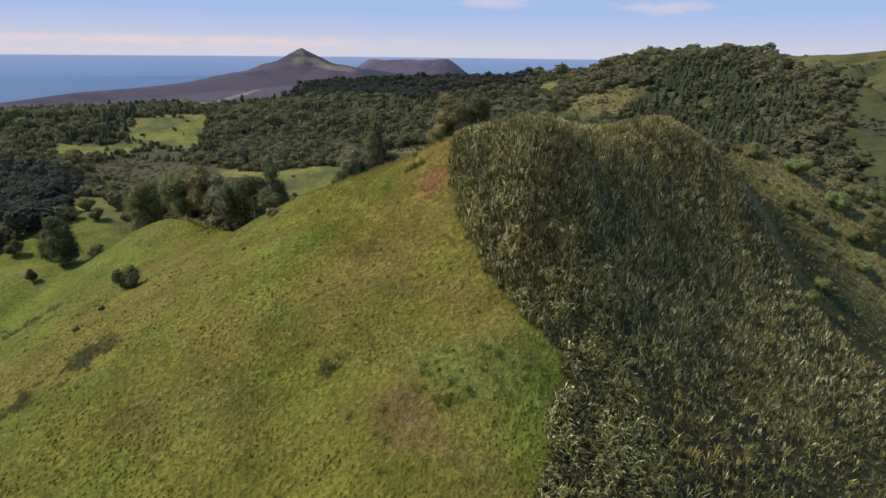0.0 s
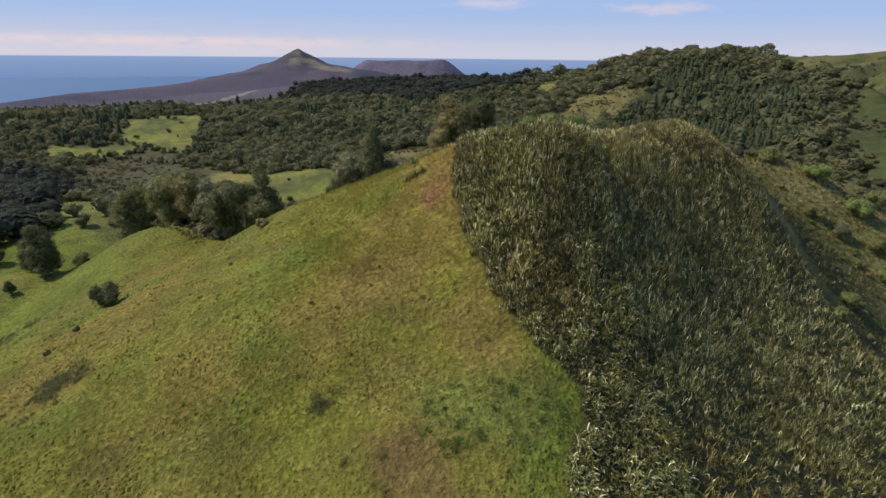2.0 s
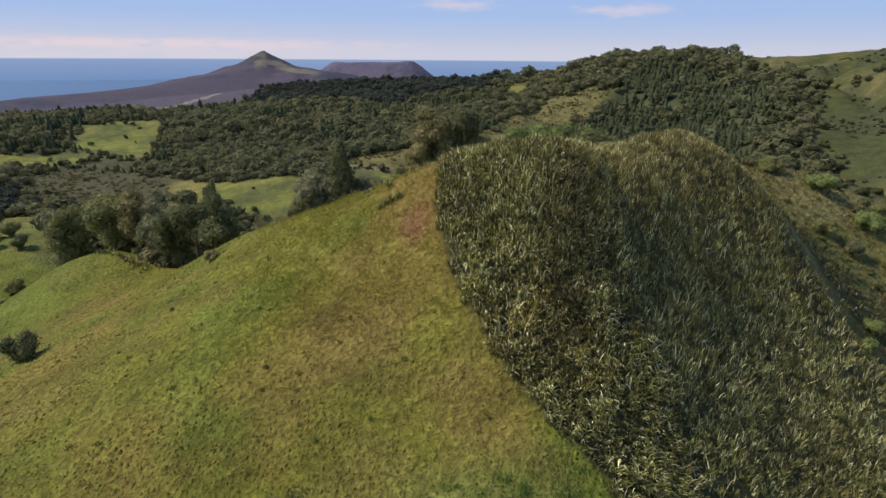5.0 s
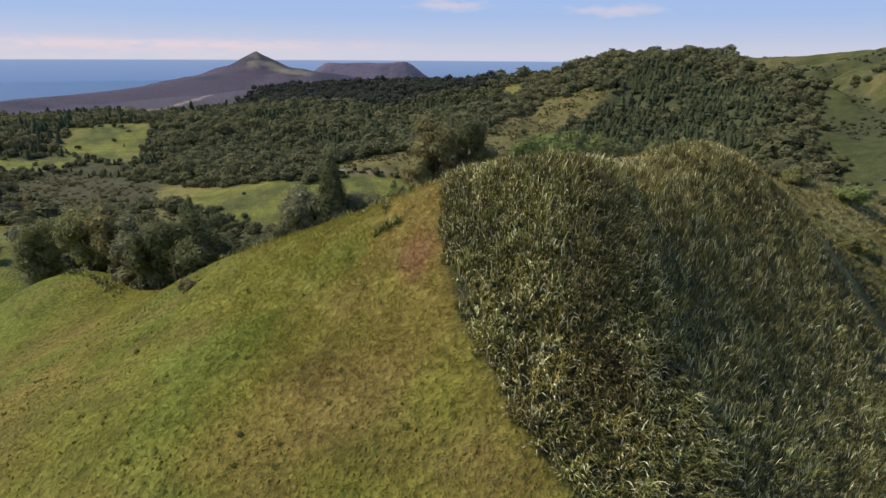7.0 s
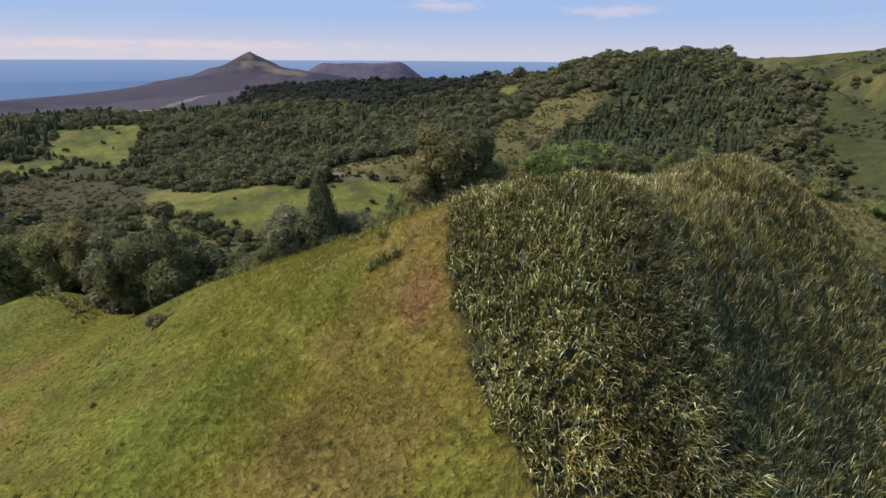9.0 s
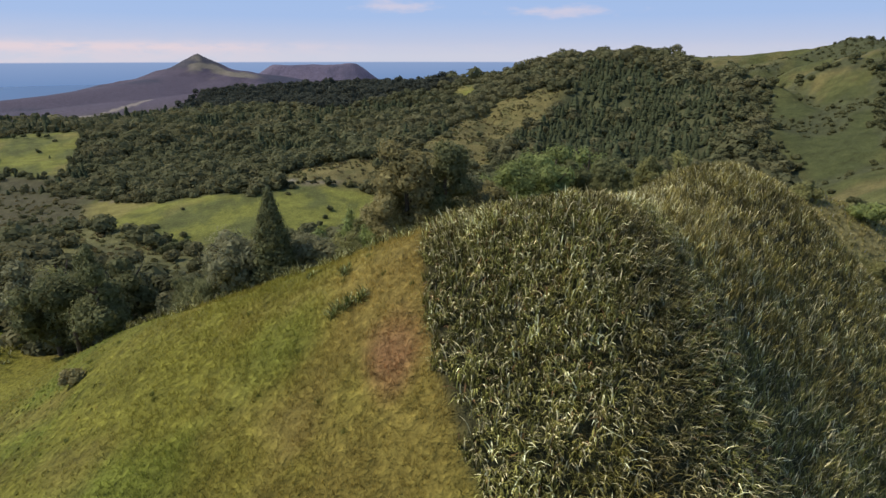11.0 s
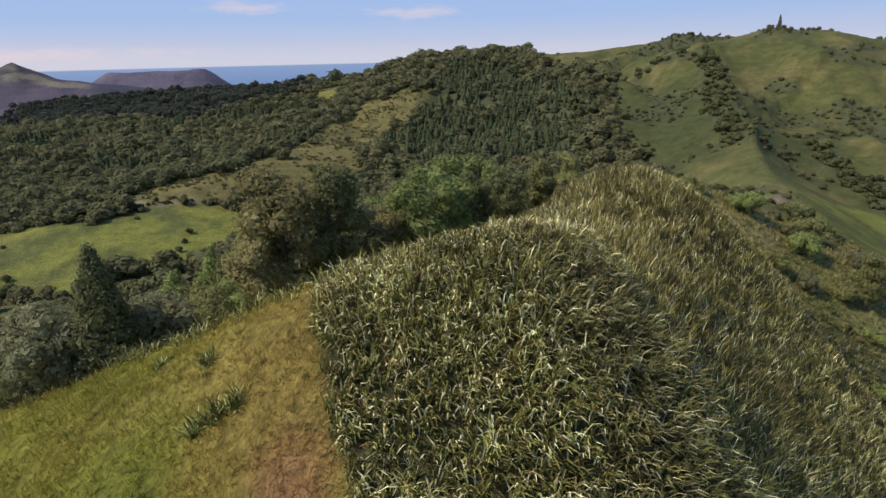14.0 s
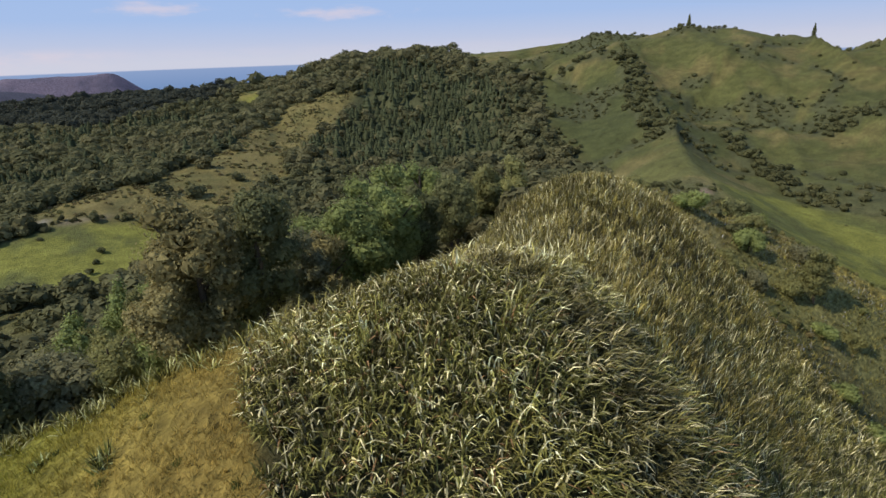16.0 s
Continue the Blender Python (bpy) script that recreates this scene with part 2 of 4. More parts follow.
# the near hill: heights of its control net, 14 m apart, from west to east: the near half and the far half
HILL_X, HILL_Y, HILL_STEP = -98.0, 38.0, 14.0
NEAR_HALF = [
    [126.9, 135.5, 143.4, 148.9, 151.8, 152.6, 155.5, 159.6, 158.3, 151.8, 142.3, 135.1, 130.0, 125.7, 121.2],
    [136.2, 142.6, 148.6, 153.5, 157.1, 157.9, 161.3, 168.5, 167.2, 159.1, 148.5, 142.0, 137.8, 134.2, 130.2],
    [141.1, 146.7, 151.8, 156.4, 162.1, 166.5, 168.7, 168.6, 171.5, 164.1, 155.1, 149.5, 145.1, 141.1, 136.4],
    [139.4, 146.9, 153.4, 157.9, 163.9, 170.5, 170.8, 177.1, 187.2, 172.6, 161.6, 157.5, 151.0, 144.4, 137.5],
    [136.3, 146.0, 154.9, 160.0, 162.8, 170.1, 175.2, 188.2, 194.3, 188.6, 173.5, 166.0, 155.6, 146.0, 138.6],
]
FAR_HALF = [
    [136.9, 145.6, 152.7, 156.8, 164.7, 173.9, 181.3, 183.9, 180.2, 189.1, 191.9, 181.2, 166.8, 159.3, 159.5],
    [140.8, 147.7, 152.8, 154.5, 165.1, 171.4, 167.3, 170.5, 173.4, 176.2, 190.1, 184.3, 169.6, 164.4, 165.9],
    [143.4, 151.7, 158.7, 156.7, 158.1, 161.3, 162.6, 166.5, 168.8, 166.4, 174.2, 176.9, 174.9, 181.7, 169.0],
    [143.2, 155.4, 160.7, 150.5, 149.6, 151.8, 155.6, 159.6, 163.0, 163.8, 168.7, 172.8, 178.5, 175.5, 155.4],
    [121.7, 143.1, 147.1, 136.0, 137.2, 140.4, 143.6, 147.9, 157.8, 158.3, 158.3, 156.5, 157.2, 162.1, 172.5],
]
HILL = np.array(NEAR_HALF + FAR_HALF, float)

# crests: line of points, slope of the flanks, rounding, flat width
CRESTS = [
    ([(215, 1130, 162), (330, 1060, 167), (372, 1000, 207), (440, 905, 209), (515, 865, 199), (583, 788, 205), (615, 700, 216), (641, 628, 216),
      (645, 578, 224), (682, 488, 210), (699, 415, 197), (790, 280, 192), (900, 50, 184), (880, -350, 169)], 0.24, 45, 0),
    ([(600, 690, 212), (520, 570, 191), (390, 420, 160), (275, 290, 142), (220, 227, 142), (160, 192, 155), (115, 163, 168), (82, 146, 175)], 0.50, 9, 0),
    ([(-60, 420, 121), (10, 490, 126), (82, 563, 131), (149, 672, 138), (280, 819, 155), (365, 970, 192)], 0.2, 25, 0),
    ([(-440, 700, 113), (-371, 709, 119), (-310, 735, 121)], 0.14, 40, 0),
    ([(-520, 1620, 93), (-469, 1634, 101), (-353, 1663, 114), (-234, 1684, 119), (0, 1700, 128), (219, 1560, 134), (250, 1300, 145), (230, 1140, 158)], 0.11, 60, 0),
    ([(-1600, 900, -12), (-1455, 1221, 5), (-1343, 1343, 26), (-1215, 1589, 50), (-1149, 1876, 65), (-1055, 2044, 69), (-1001, 2291, 73),
      (-930, 2747, 90), (-845, 3050, 116)], 0.22, 60, 0),
    ([(-761, 3211, 202), (-745, 3215, 195)], 0.40, 1, 0),
    ([(-762, 3211, 212), (-759, 3211, 211)], 0.75, 0.5, 0),
    ([(-860, 3180, 122), (-560, 3250, 124), (-400, 3400, 96)], 0.2, 40, 0),
    ([(-430, 3868, 148), (-380, 3880, 144), (-60, 3900, 149), (-20, 3900, 155)], 0.7, 10, 50),
    ([(-75, 152, 152), (-105, 168, 144), (-150, 225, 137), (-195, 280, 125)], 0.3, 22, 0),
    ([(-260, -500, 147), (-600, -200, 134), (-700, 300, 98)], 0.15, 60, 0),
]


def broad(x, y):
    """The land beyond the near hill."""
    d = np.hypot(x, y)
    base = 108 - 0.057 * np.maximum(0, d - 950) - 0.03 * np.maximum(0, d - 3000)
    base = np.maximum(base + 0.0105 * x, -60) + 7 * fbm(x, y, 260, 3, 4) * smooth(150, 400, d)
    k = 7.0
    total = np.exp(np.clip(base / k, -50, 50))
    for line, slope, round_, flat in CRESTS:
        away, high = along(x, y, line)
        wob = 1 + 0.22 * fbm(x, y, 140, 11, 3)
        away = np.maximum(0, away - flat)
        total = total + np.exp(np.clip((high - slope * wob * (np.sqrt(away * away + round_ * round_) - round_)) / k, -50, 50))
    z = k * np.log(total)
    z = z + 6 * fbm(x, y, 110, 73, 5, 0.6) * (1 - smooth(165, 195, z)) * smooth(2700, 3000, d) * smooth(60, 110, z)
    gully = np.abs(fbm(x, y, 170, 29, 3))
    ruts = smooth(180, 420, d) * smooth(112, 150, z) * (1 - smooth(1300, 1700, d))
    z = z + 1.8 * fbm(x, y, 55, 43, 3) * smooth(200, 330, d) * (1 - smooth(900, 1300, d))
    # steep parallel gullies down the face of the eastern range
    u, v = 0.75 * x - 0.66 * y, 0.66 * x + 0.75 * y
    u = u + 14 * fbm(x, y, 120, 47, 2)
    face = smooth(330, 470, v) * smooth(-70, 40, u) * smooth(120, 140, z) * (1 - smooth(1250, 1500, d))
    comb = 1 - np.abs(grain(u / 62, v / 420, 1.0, 53))
    fine = 1 - np.abs(grain(u / 25, v / 160, 1.0, 59))
    z = z + face * (15 * (comb ** 2 - 0.45) + 5 * (fine ** 2 - 0.45)) * (1 - 0.75 * smooth(190, 212, z))
    return z - 13 * ruts * (1 - face) * (1 - smooth(0.0, 0.28, gully)) + 3.0 * ruts * fbm(x, y, 34, 41, 4)


def ground(x, y):
    """The height of the land."""
    x, y = np.asarray(x, float), np.asarray(y, float)
    gx, gy = np.clip((x - HILL_X) / HILL_STEP, 0, HILL.shape[1] - 1), np.clip((y - HILL_Y) / HILL_STEP, 0, HILL.shape[0] - 1)
    z, norm = np.zeros(x.shape), np.zeros(x.shape)

    def weight(u):
        u = np.abs(u)
        return np.where(u < 1, 2 / 3 - u * u + u ** 3 / 2, np.where(u < 2, (2 - u).clip(0) ** 3 / 6, 0))
    for j in range(HILL.shape[0]):
        wy = weight(gy - j)
        for i in range(HILL.shape[1]):
            w = wy * weight(gx - i)
            z, norm = z + w * HILL[j, i], norm + w
    z = z / norm
    out = np.hypot(np.maximum(0, np.where(x > 0, 2.2 * (x - 84), -86 - x)), np.maximum(0, np.abs(y - 98) - 58))
    near = 1 - smooth(0, 85, out)
    lumps = 0.35 * fbm(x, y, 9, 51, 3) + 0.12 * fbm(x, y, 2.2, 57, 2)
    return z * near + broad(x, y) * (1 - near) + lumps * smooth(0, 40, 900 - np.hypot(x, y))


# ---------- what grows where ----------
def inside(x, y, ring, soft=3.0):
    """1 inside a ring of (x, y) points, 0 outside, with a soft uneven edge."""
    hit, near = np.zeros(np.shape(x), bool), np.full(np.shape(x), 1e9)
    for (ax, ay), (bx, by) in zip(ring, ring[1:] + ring[:1]):
        cross = (ay > y) != (by > y)
        with np.errstate(divide="ignore", invalid="ignore"):
            hit ^= cross & (x < (bx - ax) * (y - ay) / np.where(by == ay, 1e-9, by - ay) + ax)
        dx, dy = bx - ax, by - ay
        u = np.clip(((x - ax) * dx + (y - ay) * dy) / (dx * dx + dy * dy), 0, 1)
        near = np.minimum(near, np.hypot(x - ax - u * dx, y - ay - u * dy))
    return smooth(-soft, soft, np.where(hit, near, -near))


FLAX_RING = [(2.5, 99), (1.6, 92), (1.4, 84), (2.5, 77.5), (5.5, 71), (8.5, 64.5), (12, 59.7), (14, 57), (13.3, 53), (11, 50), (11, 46), (9, 42), (6, 30),
             (40, 20), (84, 30), (84, 62), (75.5, 80), (68.5, 90.5), (63.2, 98), (59.8, 105), (56, 112), (52, 117), (48, 122), (44, 127), (36, 121), (26, 112), (14, 104)]
PASTURE = [[(-182, 442), (-172, 452), (-116, 404), (-102, 411), (-61, 396), (-48, 408), (-40, 419), (-2, 412), (16, 402), (4, 360), (-14, 341), (-32, 332), (-52, 325), (-64, 310), (-88, 332), (-118, 350), (-156, 386)],
           [(-330, 600), (-376, 700), (-351, 729), (-296, 726), (-262, 640), (-240, 556), (-262, 550), (-300, 578)],
           [(150, 955), (192, 962), (262, 980), (255, 1040), (200, 1075), (170, 1010)],
           [(122, 125), (150, 160), (240, 235), (300, 240), (330, 160), (260, 70), (150, 60), (112, 95)],
           [(-112, 190), (-128, 222), (-165, 285), (-172, 300), (-200, 302), (-186, 270), (-150, 222), (-132, 198)],
           [(-345, 490), (-304, 513), (-284, 543), (-312, 588), (-345, 562), (-380, 566), (-372, 520)]]
FALLOW = [(-215, 340), (-254, 400), (-300, 478), (-285, 508), (-240, 502), (-190, 465), (-158, 392), (-172, 330)]
SCRUB_BANK = [(-156, 380), (-118, 345), (-88, 327), (-64, 304), (-50, 318), (-36, 326), (-30, 268), (-52, 238), (-84, 246), (-112, 280), (-160, 338)]
IDLE_FIELD = [(-289, 520), (-241, 505), (-236, 548), (-262, 546), (-300, 566)]
# wood in the western hollow; the cloud shade over it goes into its tint
SHADED_WOOD = [(-345, 330), (-360, 440), (-275, 425), (-218, 346), (-196, 312), (-206, 308), (-192, 274), (-154, 226), (-140, 204), (-152, 196), (-200, 226), (-300, 296)]
PLANTATION = [(128, 560), (196, 636), (256, 712), (330, 860), (372, 800), (392, 640), (330, 520), (262, 430), (190, 410), (150, 470)]
# lines of dark bush up the gullies of the eastern range
BUSH_LINES = [[(488, 530, 0), (436, 470, 0), (394, 423, 0), (350, 372, 0), (322, 330, 0)], [(392, 330, 0), (368, 300, 0), (345, 268, 0), (318, 226, 0), (300, 190, 0)],
              [(440, 566, 0), (470, 548, 0)], [(452, 298, 0), (500, 276, 0), (540, 262, 0)]]
OPEN_EAST = [(64, 128), (80, 150), (112, 180), (185, 245), (252, 318), (284, 378), (304, 432), (352, 504), (420, 600), (455, 690), (462, 790), (486, 890), (640, 1000), (1200, 900),
             (1200, -400), (200, -300), (60, 20), (90, 80), (84, 104)]
RIDGE_ROAD = [(-612, 1402, 0), (-561, 1395, 0), (-544, 1462, 0), (-524, 1530, 0), (-513, 1618, 0)]
TRACK = [(48, 126, 0), (54, 119, 0), (58, 113.5, 0), (61.5, 106, 0), (65, 99, 0), (70, 92, 0), (79, 84, 0)]
LANE = [(-190, 462, 0), (-118, 416, 0), (-100, 420, 0), (-62, 407, 0), (-48, 424, 0), (-2, 420, 0), (22, 408, 0), (40, 396, 0)]
BROWN_SPUR = [(-95, 440), (2, 486), (45, 530), (82, 580), (106, 650), (168, 742), (232, 764), (254, 730), (190, 640), (130, 556), (98, 470), (60, 424), (30, 396), (0, 415), (-60, 425)]


def wooded(x, y):
    """How thickly trees stand at each place, 0 to 1, and how far they are conifers."""
    d = np.hypot(x, y)
    n1, n2 = fbm(x, y, 90, 301, 3), fbm(x, y, 35, 307, 3)
    thick = np.clip(0.92 + 0.5 * n1 + 0.2 * n2, 0.15, 1.0)
    east = inside(x, y, OPEN_EAST, 10.0)
    thick = thick * (1 - east) + east * np.clip(0.012 + (0.6 + 0.25 * smooth(350, 600, d)) * smooth(0.20, 0.40, n1 + 0.45 * n2)
                                             + 0.8 * (1 - smooth(0.03, 0.09, np.abs(fbm(x, y, 170, 29, 3)))) * smooth(180, 260, d), 0, 1)
    thick = thick * (1 - 0.97 * inside(x, y, BROWN_SPUR, 6.0))
    for line in BUSH_LINES:
        thick = np.maximum(thick, 0.95 * (1 - smooth(7, 15, along(x, y, line)[0] + 7 * n2)))
    for ring in PASTURE:
        thick = thick * (1 - 0.985 * inside(x, y, ring, 3.0))
    thick = thick * (1 - 0.9 * inside(x, y, FALLOW, 8.0)) * (1 - 0.93 * inside(x, y, SCRUB_BANK, 6.0)) * (1 - 0.95 * inside(x, y, IDLE_FIELD, 5.0))
    hill = (np.abs(x + 12) < 100) & (y < 128)
    thick = np.where(hill | ((x < -60) & (x > -150) & (y < 215) & (y < 150 - 1.0 * (x + 60))), 0, thick)
    thick = np.maximum(thick, 0.95 * inside(x, y, SHADED_WOOD, 5.0))
    hazy_land = smooth(1000, 1250, d + 0.55 * x + 120 * n1) * (1 - smooth(-420, -330, x))
    thick = thick * smooth(8, 26, along(x, y, RIDGE_ROAD)[0])
    thick = thick * (1 - hazy_land) * (1 - smooth(1690, 1760, d))
    pine = np.maximum(0.75 * smooth(0.0, 0.2, fbm(x, y, 150, 311, 2) + 0.12) * smooth(430, 560, d) * (1 - smooth(120, 200, x)), inside(x, y, PLANTATION, 14.0))
    pine = pine * (1 - (np.hypot(x - 390, y - 950) < 105))
    pine = pine * (1 - inside(x, y, BROWN_SPUR, 8.0))
    return thick, pine


def mix(a, b, w):
    w = np.asarray(w)[..., None]
    return a * (1 - w) + np.asarray(b) * w


def cover(x, y, z):
    """The colour of the bare land and its low growth at each place."""
    x, y = np.asarray(x, float), np.asarray(y, float)
    d = np.hypot(x, y)
    n1, n2, n3 = fbm(x, y, 26, 61, 4), fbm(x, y, 7, 67, 3), fbm(x, y, 110, 71, 4)
    col = np.empty(x.shape + (3,))
    col[:] = (0.075, 0.078, 0.032)                                             # scrub and forest floor
    col = mix(col, (0.115, 0.105, 0.048), smooth(0.0, 0.5, n3))
    # open slopes of the eastern range
    east = inside(x, y, OPEN_EAST, 12.0)
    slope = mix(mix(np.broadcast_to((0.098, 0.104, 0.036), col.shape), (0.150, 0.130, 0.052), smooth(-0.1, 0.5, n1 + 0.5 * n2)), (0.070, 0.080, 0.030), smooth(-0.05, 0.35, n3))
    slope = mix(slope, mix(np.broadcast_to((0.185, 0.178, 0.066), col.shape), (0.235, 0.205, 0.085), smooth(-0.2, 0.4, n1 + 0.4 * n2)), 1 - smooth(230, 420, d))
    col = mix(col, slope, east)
    # grass of the near hill: green below, straw-coloured near the top
    hill = (1 - smooth(0, 30, np.hypot(np.maximum(0, np.abs(x + 65) - 85), np.maximum(0, np.abs(y - 105) - 95)))) * (1 - smooth(14, 26, x))
    grass = mix(mix(np.broadcast_to((0.176, 0.168, 0.029), col.shape), (0.210, 0.168, 0.040), smooth(-0.2, 0.4, n1 + 0.45 * n2)), (0.140, 0.172, 0.028), np.maximum(0.7 * smooth(0.1, 0.45, fbm(x, y, 17, 83, 3)), 0.8 * smooth(-55, -80, x)))
    straw = smooth(178.5, 186.0, z + 3.0 * n1) * (1 - smooth(24, 40, np.abs(x + 4)))
    grass = mix(grass, (0.265, 0.196, 0.056), 0.8 * straw)
    grass = mix(grass, (0.235, 0.125, 0.06), 0.85 * smooth(0.2, 0.8, 1.0 - np.hypot((x + 1.5) / 4.0, (y - 86) / 6.0) + 0.5 * n2))
    grass = mix(grass, (0.128, 0.196, 0.036), 0.6 * inside(x, y, [(-3, 58), (8, 58.5), (13, 55.5), (10, 49), (2, 50.5), (-2, 53)], 2.5))
    grass = mix(grass, (0.20, 0.125, 0.055), 0.7 * inside(x, y, [(-8, 53), (-3, 53), (1, 48), (2, 44), (-5, 46)], 2.0) * smooth(-0.4, 0.3, n2))
    grass = mix(grass, (0.19, 0.125, 0.055), 0.25 * smooth(0.22, 0.5, fbm(x, y, 11, 87, 4)))
    col = mix(col, grass, hill * (1 - smooth(114, 128, y + 0.85 * np.minimum(0, x + 22))))
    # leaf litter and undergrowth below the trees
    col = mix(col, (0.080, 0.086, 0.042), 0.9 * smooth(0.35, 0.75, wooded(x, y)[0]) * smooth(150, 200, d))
    for k, ring in enumerate(PASTURE):
        col = mix(col, mix(mix(np.broadcast_to((0.195, 0.200, 0.046), col.shape), (0.115, 0.125, 0.040), smooth(-0.1, 0.4, n1 + 0.5 * n2)), (0.235, 0.200, 0.066), 0.8 * smooth(0.1, 0.45, fbm(x, y, 45, 79, 3))), inside(x, y, ring, 4.0))
    col = mix(col, mix(np.broadcast_to((0.188, 0.158, 0.060), col.shape), (0.140, 0.130, 0.050), smooth(-0.1, 0.4, n2 + 0.5 * n1)), 0.9 * inside(x, y, BROWN_SPUR, 9.0))
    # brown fields, with the shade lying over them put into the same colour
    col = mix(col, (0.092, 0.082, 0.044), 0.85 * np.maximum(inside(x, y, FALLOW, 10.0), inside(x, y, IDLE_FIELD, 5.0)))
    col = mix(col, mix(np.broadcast_to((0.150, 0.145, 0.060), col.shape), (0.095, 0.098, 0.045), smooth(-0.1, 0.4, n2 + 0.5 * n1)), 0.9 * inside(x, y, SCRUB_BANK, 6.0))
    # farm lane above the pasture
    lane, _ = along(x, y, LANE)
    col = mix(col, (0.20, 0.17, 0.12), 0.8 * (1 - smooth(1.2, 2.4, lane)))
    col = mix(col, (0.42, 0.39, 0.34), 0.9 * smooth(0.0, 0.4, 1.0 - np.hypot((x + 46) / 5.5, (y - 431) / 3.5)))
    # far headland: haze put into its violet colour, with pale fields below the cone
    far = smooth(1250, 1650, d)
    hazy_land = mix(np.broadcast_to((0.100, 0.082, 0.112), col.shape), (0.060, 0.060, 0.088), smooth(-0.15, 0.25, fbm(x, y, 300, 91, 4)))
    hazy_land = mix(hazy_land, mix(np.broadcast_to((0.150, 0.126, 0.175), col.shape), (0.105, 0.095, 0.140), smooth(-0.1, 0.3, fbm(x, y, 70, 95, 3))), smooth(3550, 3700, d))
    hazy_land = mix(hazy_land, (0.070, 0.068, 0.085), smooth(120, 165, z + 25 * fbm(x, y, 80, 93, 3)) * (1 - smooth(3450, 3550, d)) * smooth(2800, 2900, d))
    hazy_land = mix(hazy_land, (0.20, 0.175, 0.14), smooth(-0.1, 0.15, fbm(x, y, 90, 97, 3)) * (1 - smooth(80, 140, np.hypot((x + 635) * 0.65, y - 3120))))
    col = mix(col, hazy_land, far)
    col = mix(col, (0.36, 0.31, 0.24), 0.8 * (1 - smooth(4, 9, along(x, y, RIDGE_ROAD)[0])))
    # bare earth of a small slip on the spur
    col = mix(col, (0.30, 0.21, 0.17), 0.85 * smooth(0.0, 0.5, 1.0 - np.hypot((x - 203) / 8, (y - 214) / 5) + 0.3 * n2))
    # the worn track along the eastern edge of the flax
    away, _ = along(x, y, TRACK)
    col = mix(col, (0.225, 0.20, 0.085), 0.85 * (1 - smooth(1.4, 2.8, away + 0.4 * n2)) * smooth(95, 104, y))
    # flax litter under the leaves, its colour darkened with the shade between them
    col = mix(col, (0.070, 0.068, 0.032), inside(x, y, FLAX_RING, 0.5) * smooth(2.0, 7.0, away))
    return col


# ---------- ground and sea ----------
def build_ground():
    turn = np.radians(np.concatenate([np.linspace(-46, 78, 350), np.linspace(81, 311, 50)]))
    rings = np.concatenate([14.0 * 1.0195 ** np.arange(252), 1800 * 1.0085 ** np.arange(62), np.linspace(3034, 3390, 40), 3420 * 1.0085 ** np.arange(26), np.array([4250.0, 4450, 4700, 4980])])
    a, r = np.meshgrid(turn, rings)
    x, y = r * np.sin(a), 12 + r * np.cos(a)
    x, y = np.append(x.ravel(), 0.0), np.append(y.ravel(), 12.0)
    z = ground(x, y)
    n, m = len(turn), len(rings)
    i, j = np.meshgrid(np.arange(m - 1), np.arange(n), indexing="ij")
    k = (j + 1) % n
    quads = np.stack([i * n + j, i * n + k, (i + 1) * n + k, (i + 1) * n + j], -1).reshape(-1, 4)
    hub = len(x) - 1
    fan = np.stack([np.full(n, hub), (np.arange(n) + 1) % n, np.arange(n), np.arange(n)], -1)[:, [0, 1, 2]]
    tris = np.concatenate([quads[:, [0, 1, 2]], quads[:, [0, 2, 3]], fan])[:, ::-1]
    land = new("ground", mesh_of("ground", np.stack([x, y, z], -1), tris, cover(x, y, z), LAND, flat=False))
    tagged(land, "rolling grassy hill and valley falling to the coast", "ground", kind="structure")


build_ground()


def build_sea():
    rings, n = np.array([600.0, 1500, 2500, 3500, 4985]), 180
    a = np.linspace(0, 2 * np.pi, n, endpoint=False)
    pts = np.concatenate([[[0, 0, 0]]] + [np.stack([r * np.sin(a), r * np.cos(a), 0 * a], -1) for r in rings])
    j = np.arange(n)
    faces = [np.stack([0 * j, 1 + (j + 1) % n, 1 + j], -1)]
    for i in range(len(rings) - 1):
        p, q = 1 + i * n, 1 + (i + 1) * n
        faces += [np.stack([p + j, p + (j + 1) % n, q + (j + 1) % n], -1), np.stack([p + j, q + (j + 1) % n, q + j], -1)]
    sea = new("water", mesh_of("water", pts, np.concatenate(faces), np.full((len(pts), 3), 0.1), WATER, flat=False))
    tagged(sea, "calm deep blue sea reaching the horizon", "sea", kind="structure")


build_sea()


# ---------- leaves, blades and crowns ----------
rng = np.random.default_rng(7)


